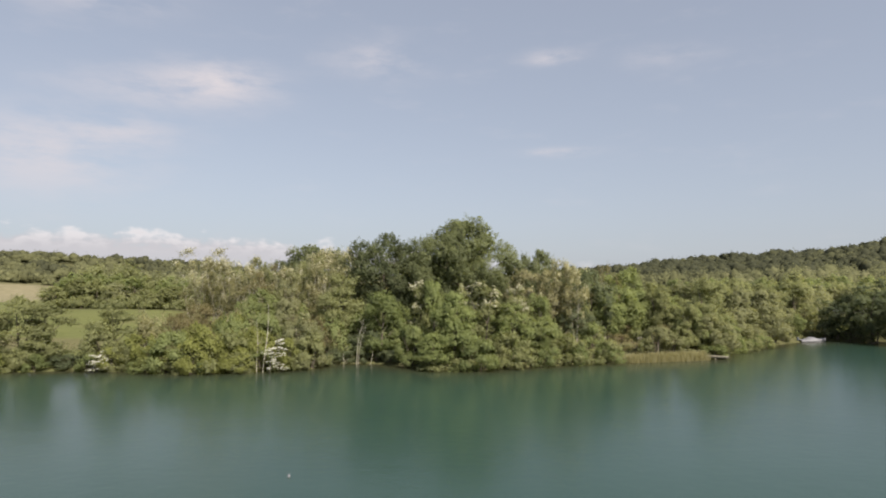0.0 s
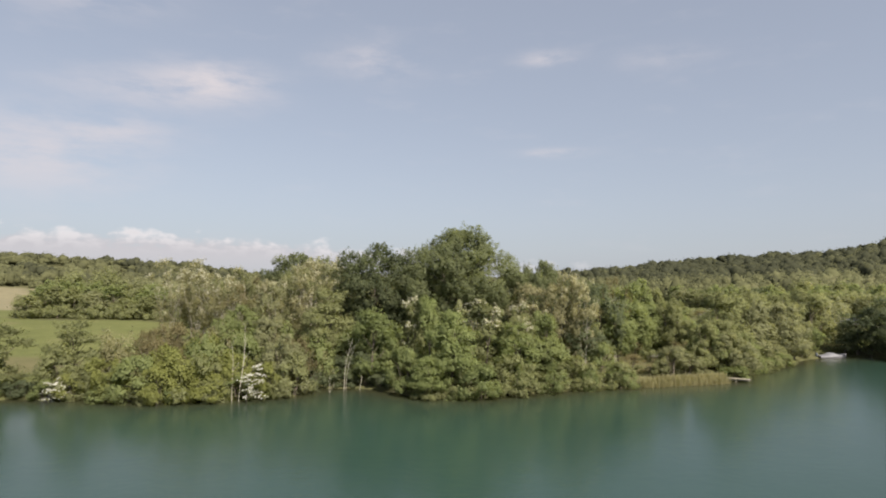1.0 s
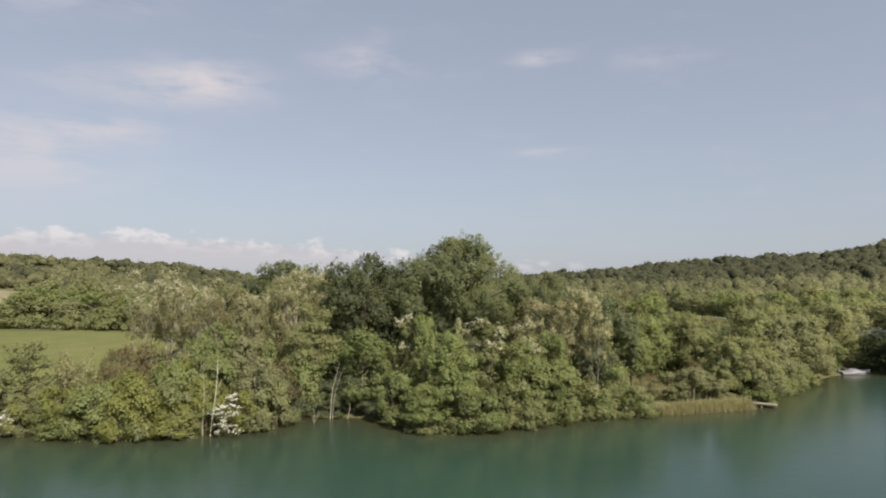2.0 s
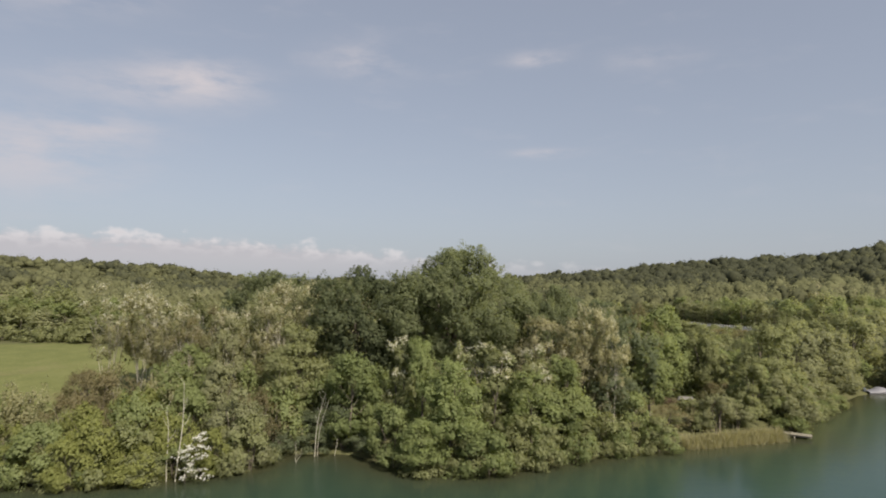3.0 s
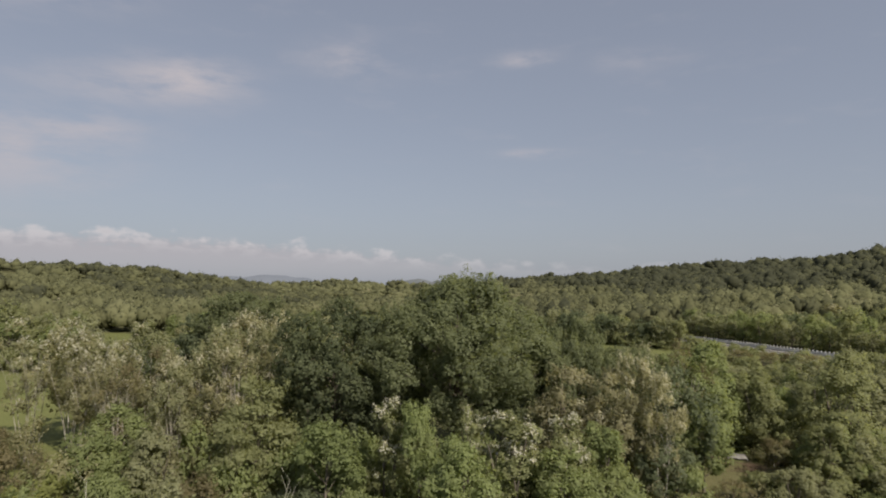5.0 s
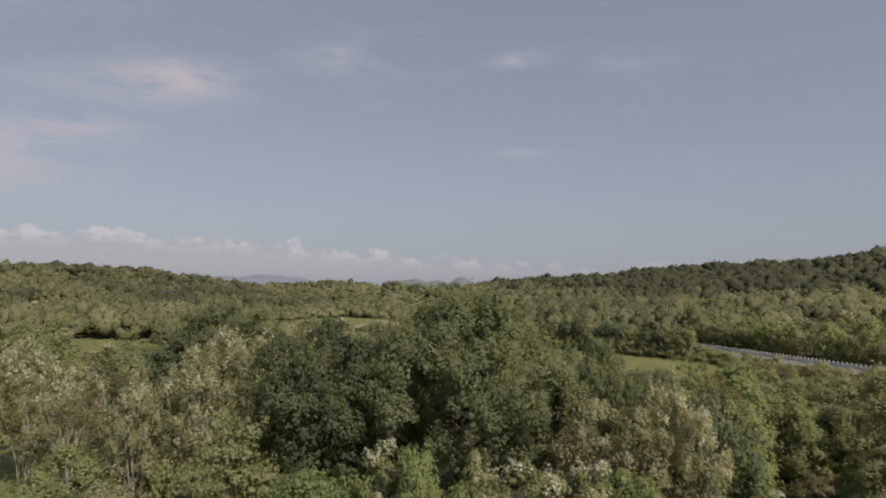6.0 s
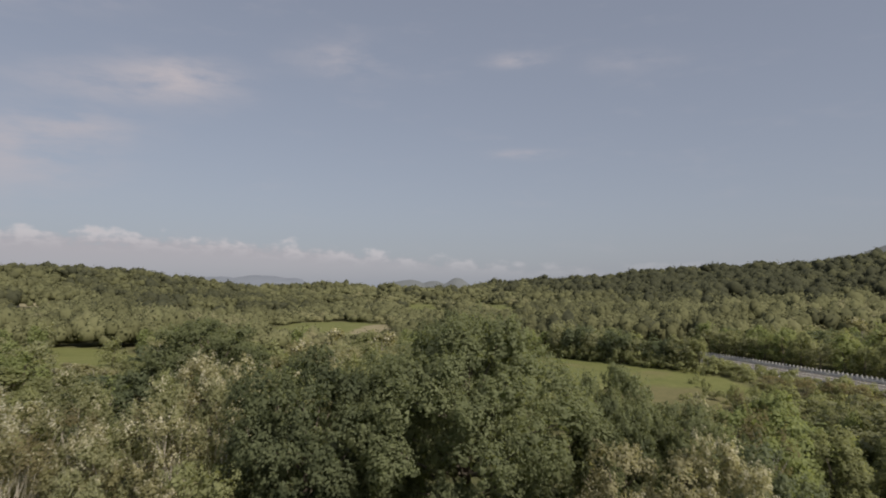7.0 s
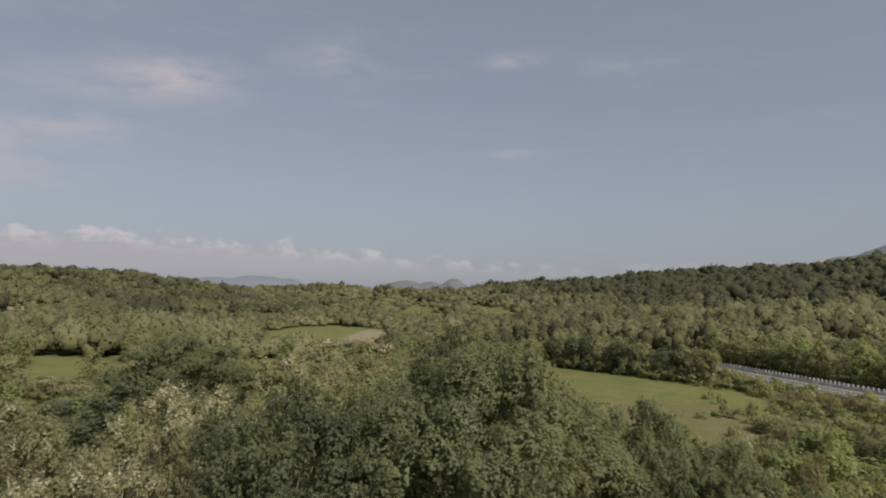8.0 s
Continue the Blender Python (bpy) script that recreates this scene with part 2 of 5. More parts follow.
GROUND, WATER = ground_material(), water_material()


# ---- mesh helpers ----
def quick_mesh(name, verts, faces, mat, smooth=False, attributes=(), normals=None):
    """A mesh from numpy arrays; all faces have the same number of corners."""
    me = bpy.data.meshes.new(name)
    n, k = faces.shape
    me.vertices.add(len(verts))
    me.vertices.foreach_set("co", np.ascontiguousarray(verts, dtype=np.float32).ravel())
    me.loops.add(n * k)
    me.loops.foreach_set("vertex_index", np.ascontiguousarray(faces, dtype=np.int32).ravel())
    me.polygons.add(n)
    me.polygons.foreach_set("loop_start", np.arange(0, n * k, k, dtype=np.int32))
    me.polygons.foreach_set("use_smooth", np.full(n, smooth))
    for key, values in attributes:
        me.attributes.new(key, "FLOAT", "POINT").data.foreach_set("value", np.asarray(values, dtype=np.float32))
    if normals is not None:
        me.attributes.new("custom_normal", "FLOAT_VECTOR", "POINT").data.foreach_set("vector", np.ascontiguousarray(normals, dtype=np.float32).ravel())
    me.materials.append(mat)
    me.update(calc_edges=True)
    return me


def bm_mesh(name, bm, mat, smooth=False):
    me = bpy.data.meshes.new(name)
    bm.normal_update()
    bm.to_mesh(me)
    bm.free()
    me.materials.append(mat)
    for poly in me.polygons:
        poly.use_smooth = smooth
    return me


def part(name, me, parent, label=""):
    ob = new(name, me)
    ob.parent = parent
    return tagged(ob, label)


def box(bm, m, size, bevel=0.0):
    made = bmesh.ops.create_cube(bm, size=1, matrix=m @ Matrix.Diagonal((*size, 1)))
    if bevel:
        edges = list({e for v in made["verts"] for e in v.link_edges})
        bmesh.ops.bevel(bm, geom=edges, offset=bevel, segments=1, affect="EDGES")


def tubes(paths, sides=5, joins=()):
    """Tapered tubes along paths: lists of (point, radius). joins: (path, other path, its ring) where a limb grows from another. Returns verts and quads."""
    vs, fs, starts = [], [], []
    for path in paths:
        base = len(vs)
        starts.append(base)
        pts = [Vector(p) for p, _ in path]
        for i, (p, r) in enumerate(path):
            d = (pts[min(i + 1, len(pts) - 1)] - pts[max(i - 1, 0)]).normalized()
            u = d.orthogonal().normalized()
            w = d.cross(u)
            for k in range(sides):
                a = 2 * math.pi * k / sides
                vs.append(pts[i] + (u * math.cos(a) + w * math.sin(a)) * r)
        for i in range(len(path) - 1):
            for k in range(sides):
                a, b = base + i * sides + k, base + i * sides + (k + 1) % sides
                fs.append((a, b, b + sides, a + sides))
    for limb, other, ring in joins:
        a, b = starts[limb], starts[other] + ring * sides
        fs.append((a, a + 1, b + 1, b))
    return np.array([tuple(v) for v in vs]), np.array(fs)


# ---- land form ----
LAKE = np.array([(-300, -260), (-170, -60), (-110, 35), (-80, 68), (-52, 75), (-44, 76.5), (-38, 75.8), (-30, 74.5), (-23, 75.8), (-16.5, 78.7),
                 (-13.5, 83.8), (-8, 83.2), (-3.5, 78.8), (-0.5, 77.2), (4.5, 77.0), (11, 80.2), (18, 83.2), (24, 84.6), (31, 86.6), (37, 88.2), (43, 96),
                 (53, 105.5), (63, 114.6), (71, 118.6), (78, 114), (83, 98), (92, 60), (130, -40), (240, -260)], dtype=float)
ROAD = ((112, 100), (97, 150), (90.5, 176), (88.5, 183.7), (85.6, 198), (81.9, 215.8), (76.5, 237), (69, 262), (58, 290), (40, 330))


def lake_distance(x, y):
    """Metres from the shoreline: minus on the water."""
    x, y = np.asarray(x, float), np.asarray(y, float)
    best, inside = np.full(x.shape, 1e9), np.zeros(x.shape, bool)
    for (ax, ay), (bx, by) in zip(LAKE, np.roll(LAKE, -1, axis=0)):
        dx, dy = bx - ax, by - ay
        t = np.clip(((x - ax) * dx + (y - ay) * dy) / (dx * dx + dy * dy), 0, 1)
        best = np.minimum(best, np.hypot(x - ax - t * dx, y - ay - t * dy))
        inside ^= ((ay > y) != (by > y)) & (x < (bx - ax) * (y - ay) / (by - ay + 1e-12) + ax)
    return np.where(inside, -best, best)


def road_offset(x, y):
    """Metres to the left of the road's far kerb, seen up the valley, and a fade past its ends."""
    ys = [p[1] for p in ROAD]
    edge = np.interp(y, ys, [p[0] for p in ROAD])
    return (edge - x) * 0.96, (np.asarray(y) > 95) & (np.asarray(y) < 335)


def step(v, lo, hi):
    v = np.clip((v - lo) / (hi - lo), 0, 1)
    return v * v * (3 - 2 * v)


RIDGE_AZ = (-180, -60, -40, -31, -28, -24, -20, -15, -9, -6, -1, 3.5, 8, 14, 19, 24, 28, 32, 36, 40, 60, 180)
RIDGE_H = (25, 38, 40, 40, 39, 33, 24, 16, 14, 18, 12, 12, 18, 26, 30, 35, 41, 43, 47, 51, 42, 25)


def land(x, y):
    """Height of the ground."""
    x, y = np.asarray(x, float), np.asarray(y, float)
    d = lake_distance(x, y)
    h = np.where(d > 0, 0.12 + 1.1 * step(d, 0, 5) + 3.3 * step(d, 0, 75), np.maximum(-2.5, d * 0.35) - 0.02)
    r, az = np.hypot(x, y - 58), np.degrees(np.arctan2(x, y - 58))
    start = np.interp(az, (-180, -45, -15, 5, 14, 26, 180), (170, 330, 420, 420, 300, 170, 170))
    rise = np.interp(az, RIDGE_AZ, RIDGE_H) - 4.5
    h = h + np.where(d > 0, rise * step((r - start) / (860 - start), 0, 1) ** 1.15 * (1 - 0.55 * step(r, 950, 2200)), 0)
    roll = 1.6 * np.sin(x * 0.021 + 1.3) * np.sin(y * 0.017 + 0.4) + 0.8 * np.sin(x * 0.06) * np.sin(y * 0.05 + 1)
    h = h + roll * step(d, 25, 120) * (0.5 + 2.5 * step(r, 200, 900))
    s, near = road_offset(x, y)
    bed = np.where(near, step(s, -7, -1) * (1 - step(s, 14, 24)), 0)
    return h * (1 - bed) + 3.85 * bed


def ground_z(x, y):
    return float(land(np.array([x]), np.array([y]))[0])


# open fields as smooth-edged ellipses: x, y, half length, half width, turn in degrees
FIELDS = ((-74, 112, 46, 34, -38), (-62, 98, 22, 15, 10), (-112, 140, 40, 24, -30), (44, 182, 40, 17, 103), (44, 160, 22, 13, 100), (-79, 213, 15, 14, 110), (-99, 232, 19, 8, -18), (-138, 186, 36, 30, -30),
          (-36, 220, 16, 22, 0), (-14, 222, 12, 22, 0), (-37, 328, 27, 60, 0), (10, 545, 19, 150, 0), (66, 525, 16, 140, 0), (-120, 480, 40, 60, 0), (-330, 960, 80, 90, 0), (-480, 830, 60, 60, 20), (30.6, 97.4, 5.4, 5.0, 0))
# sparse, browner grass
WORN = ((30.6, 97.4, 6.0, 5.6, 0), (43, 158, 15, 13, 20), (54, 150, 12, 12, 20), (-60, 92, 12, 8, 0))
DRY = ((-145, 228, 42, 26, -30), (-187, 290, 80, 27, 122), (-15, 305, 9, 54, 0), (-207, 405, 70, 13, 122), (-258, 388, 92, 28, 124), (-262, 492, 34, 30, 10))


def patch_mask(x, y, rows):
    total = np.zeros(np.shape(x))
    wob = 0.12 * np.sin(np.asarray(x) * 0.21 + np.asarray(y) * 0.13) + 0.08 * np.sin(np.asarray(y) * 0.34)
    for cx, cy, a, b, turn in rows:
        c, s = math.cos(radians(turn)), math.sin(radians(turn))
        u, v = (x - cx) * c + (y - cy) * s, -(x - cx) * s + (y - cy) * c
        total = np.maximum(total, 1 - step((np.abs(u / a) ** 2.6 + np.abs(v / b) ** 2.6) + wob, 0.8, 1.05))
    return total


def spaced(lo, hi, fine, far, grow=1.09):
    mid = list(np.arange(lo, hi + 0.1, fine))
    up, s = [hi], fine
    while up[-1] < far:
        s = min(s * grow, 160)
        up.append(up[-1] + s)
    down, s = [lo], fine
    while down[-1] > -far:
        s = min(s * grow, 160)
        down.append(down[-1] - s)
    return np.array(down[:0:-1] + mid + up[1:])


def build_ground():
    xs, ys = spaced(-125, 120, 2.6, 4600), spaced(64, 250, 2.6, 4600)
    gx, gy = np.meshgrid(xs, ys)
    gz = land(gx, gy)
    n, k = gx.shape
    i = np.arange((n - 1) * k).reshape(n - 1, k)[:, :-1].ravel()
    faces = np.stack([i, i + 1, i + k + 1, i + k], axis=1)
    verts = np.stack([gx.ravel(), gy.ravel(), gz.ravel()], axis=1)
    me = quick_mesh("ground", verts, faces, GROUND, True,
                    (("open_land", patch_mask(gx, gy, FIELDS).ravel()), ("dry_land", patch_mask(gx, gy, DRY).ravel()), ("worn_land", patch_mask(gx, gy, WORN).ravel())))
    tagged(new("ground", me), "rolling meadow and woodland ground round the lake", "ground", kind="structure")


def build_water():
    xs, ys = np.concatenate([np.arange(-320, -80, 40), np.arange(-80, 101, 1.5), np.arange(120, 280, 40)]), np.concatenate([np.arange(-280, 50, 30), np.arange(50, 131, 1.5)])
    gx, gy = np.meshgrid(xs, ys)
    n, k = gx.shape
    i = np.arange((n - 1) * k).reshape(n - 1, k)[:, :-1].ravel()
    faces = np.stack([i, i + 1, i + k + 1, i + k], axis=1)
    # band along the shore, wide enough to include the painted tree reflection
    shallow_and_reflected = np.exp(np.minimum(lake_distance(gx, gy) + 1.0, 0) / 5.0)
    verts = np.stack([gx.ravel(), gy.ravel(), np.zeros(gx.size)], axis=1)
    me = quick_mesh("water", verts, faces, WATER, True, (("shallow_and_reflected", shallow_and_reflected.ravel()),))
    tagged(new("water", me), "calm green lake water with a faint ripple", "water", kind="structure")


build_ground()
build_water()


# ---- plants ----
def leaf_sprays(centres, normals, sizes, rng, droop=0.0, slim=0.8):
    """Pointed leaf sprays: three corners each."""
    n = len(centres)
    t = rng.normal(size=(n, 3))
    t[:, 2] -= droop
    nn = normals / (np.linalg.norm(normals, axis=1, keepdims=True) + 1e-9)
    u = t - nn * (t * nn).sum(1, keepdims=True)
    u /= np.linalg.norm(u, axis=1, keepdims=True) + 1e-9
    w = np.cross(nn, u)
    s = sizes[:, None]
    v = np.stack([centres + u * s * 0.6, centres + w * s * slim * 0.5 - u * s * 0.4, centres - w * s * slim * 0.5 - u * s * 0.4], axis=1)
    return v.reshape(-1, 3), np.arange(3 * n).reshape(n, 3)


def leaf_mesh(name, centres, facing, soft, sizes, growth, rng, mat, droop=0.0):
    """Leaf sprays that shade partly as the rounded mass they belong to. growth: how young each spray is."""
    v, f = leaf_sprays(centres, facing, sizes, rng, droop)
    unit = facing / (np.linalg.norm(facing, axis=1, keepdims=True) + 1e-9)
    mixed = unit * 0.3 + soft * 0.75
    mixed /= np.linalg.norm(mixed, axis=1, keepdims=True) + 1e-9
    return quick_mesh(name, v, f, mat, True, (("growth", np.repeat(growth, 3)),), np.repeat(mixed, 3, axis=0))


def crown_clumps(rng, height, base, radius, count, shape, lop=0.25):
    """Centres of leaf masses in an uneven crown, and their radii."""
    out = []
    tries = 0
    lobes = [(rng.uniform(0, 6.28), rng.uniform(0.7, 1.25)) for _ in range(5)]
    while len(out) < count and tries < count * 40:
        tries += 1
        f = rng.uniform(0, 1) ** (1.05 if shape in ("tall", "mound") else 0.8)
        a = rng.uniform(0, 6.283)
        if shape in ("round", "peak"):
            k = len(out)
            up, a = -0.75 + 1.73 * (k + 0.5) / count, k * 2.39996 + rng.uniform(-0.3, 0.3)
            lobe = sum(s * max(0, math.cos(a - c)) ** 2 for c, s in lobes) / 2.4
            q = (rng.uniform(0.82, 1.0) if k % 10 < 7 else rng.uniform(0.35, 0.8)) * ((1 - lop) + lop * 1.4 * lobe if up < 0.75 else 1)
            half = (height - base) / 2
            side = math.sqrt(1 - up * up) * q * radius * (1.0 if up > -0.2 else 0.85)
            if shape == "peak":
                side *= 1 - 0.42 * max(0.0, up) ** 1.3 + 0.05 * math.sin(up * 5 + 2 * a)
                q = max(q, 0.9) if up > 0.8 else q
            out.append(np.array([math.cos(a) * side, math.sin(a) * side, base + half + half * up * q]))
            continue
        if shape == "tall":
            r = (0.55 + 0.45 * math.sin(min(1, f * 1.35) * 2.6)) * (1 - 0.55 * f ** 2)
        elif shape == "mound":
            r = math.sqrt(max(0.02, 1 - f * f))
        else:  # open, wider at the top
            r = (0.35 + 0.65 * math.sin(f * 2.55)) * (1.0 if f < 0.8 else 0.8)
        lobe = sum(s * max(0, math.cos(a - c)) ** 2 for c, s in lobes) / 2.4
        r *= (1 - lop) + lop * 2 * lobe * 0.7
        q = rng.uniform(0.3, 1.0) ** 0.5
        p = np.array([math.cos(a) * r * q * radius, math.sin(a) * r * q * radius, base + f * (height - base)])
        out.append(p)
    return np.array(out)


def unit_rows(v):
    return v / (np.linalg.norm(v, axis=-1, keepdims=True) + 1e-9)


def build_crown(rng, k):
    """Boughs fill the crown, leafy shoots cover each bough, and leaf sprays clothe each shoot from its foot to its tip."""
    height, base, radius, bough_r = k["height"], k["base"], k["radius"], k["bough_r"]
    flat, rise, long, thick, leaf = k.get("flat", 0.75), k.get("rise", 0.5), k["shoot"], k.get("thick", 0.42), k["leaf"]
    centres = crown_clumps(rng, height - bough_r * 0.75, base + bough_r * 0.3, radius - bough_r * 0.45, k["boughs"], k["shape"], k.get("lop", 0.25))
    mid = np.array([0, 0, base + 0.35 * (height - base)])
    b, t, n = len(centres), k["shoots"], k["sprays"]
    out = unit_rows(centres - mid)
    rr = bough_r * np.clip(rng.lognormal(-0.03, 0.22, b), 0.6, 1.35)
    # shoots stand on the outer and upper side of each bough
    d = unit_rows(unit_rows(rng.normal(size=(b, t, 3))) + out[:, None] * 0.5 + np.array([0, 0, 0.28]))
    foot = centres[:, None] + d * rr[:, None, None] * rng.uniform(0.55, 0.95, (b, t, 1)) * np.array([1, 1, flat])
    way = unit_rows(d * (1 - rise) + np.array([0, 0, rise]) + rng.normal(0, 0.22, (b, t, 3)))
    reach = long * np.clip(rng.lognormal(-0.08, 0.4, (b, t)), 0.4, 2.1)
    along = rng.uniform(0, 1, (b, t, n)) ** 0.9
    side = unit_rows(rng.normal(size=(b, t, n, 3)))
    side = unit_rows(side - way[:, :, None] * (side * way[:, :, None]).sum(-1, keepdims=True))
    girth = reach[..., None] * thick * (0.35 + np.sin(np.clip(along * 1.15 + 0.12, 0, 1) * 3.1)) * rng.uniform(0.2, 1.0, (b, t, n)) ** 0.6
    pos = foot[:, :, None] + way[:, :, None] * ((along - 0.3) * reach[..., None])[..., None] + side * girth[..., None]
    pos[..., 2] -= k.get("droop", 0) * reach[..., None] * along ** 2
    facing = side * 0.8 + way[:, :, None] * 0.35 + d[:, :, None] * 0.6 + rng.normal(0, k.get("ruffle", 0.4), (b, t, n, 3)) + np.array([0, 0, 0.25])
    soft = side * 0.55 + d[:, :, None] * 0.6 + out[:, None, None] * 0.3 + np.array([0, 0, 0.1])
    size = leaf * rng.uniform(0.55, 1.35, (b, t, n)) * (1.1 - 0.35 * along)
    growth = np.clip(0.45 * along + 0.3 * rng.uniform(0, 1, (b, t, 1)) + 0.25 * rng.uniform(0, 1, (b, 1, 1)), 0, 1)
    # blossom heads at the tips of the upper shoots
    up = np.clip((centres[:, 2] - base) / (height - base), 0, 1)
    bloom = (rng.uniform(size=b) < k.get("blossom", 0) * 2.2 * up ** 1.2)[:, None] & (rng.uniform(size=(b, t)) < 0.62) & (d[..., 2] > -0.1)
    white = bloom[..., None] & (along > 0.35) & (rng.uniform(size=(b, t, n)) < 0.85)
    # the leafy heart of each bough keeps the light out
    m = k.get("heart", 26)
    e = unit_rows(rng.normal(size=(b, m, 3)))
    heart = centres[:, None] + e * rr[:, None, None] * rng.uniform(0.25, 0.62, (b, m, 1)) * np.array([1, 1, flat])
    rows = [(pos, facing, unit_rows(soft), size, growth, white),
            (heart, e + rng.normal(0, 0.3, (b, m, 3)), unit_rows(e * 0.7 + out[:, None] * 0.4), k.get("core", 0.26) * bough_r * rng.uniform(0.7, 1.2, (b, m)), np.full((b, m), 0.35), np.zeros((b, m), bool))]
    return centres, tuple(np.concatenate([np.reshape(r[i], (-1, 3) if i < 3 else -1) for r in rows]) for i in range(6))


def build_limbs(rng, height, base, centres, girth, stems=1, count=14, spread=0.3):
    paths, joins = [], []
    for k in range(stems):
        a = rng.uniform(0, 6.28)
        foot = np.array([math.cos(a), math.sin(a), 0]) * (0.0 if stems == 1 else spread)
        lean = np.array([math.cos(a), math.sin(a), 0]) * (0.4 if stems == 1 else spread * 4)
        top = height * rng.uniform(0.7, 0.85)
        trunk = []
        for i in range(9):
            f = i / 8
            p = foot + lean * f ** 1.4 + np.array([math.sin(f * 5 + a) * 0.12, math.cos(f * 4 + a) * 0.12, f * top - 0.3 * (i == 0)])
            trunk.append((tuple(p), girth * (1.25 if i == 0 else 1) * (1 - 0.82 * f)))
        first = len(paths)
        paths.append(trunk)
        if k:
            joins.append((first, 0, 0))
        for c in centres[rng.permutation(len(centres))[:max(2, count // stems)]]:
            f = np.clip((c[2] * 0.62 + 0.1 * height) / top * rng.uniform(0.7, 0.95), 0.15, 0.92)
            j = int(round(f * 8))
            p0 = np.array(trunk[j][0])
            g = girth * (1 - 0.82 * f) * 0.55
            m1 = p0 * 0.55 + c * 0.45 + np.array([0, 0, -0.05 * height * rng.uniform(0, 1)])
            joins.append((len(paths), first, j))
            paths.append([(tuple(p0), g), (tuple(m1), g * 0.6), (tuple(c), g * 0.15)])
    return paths, joins


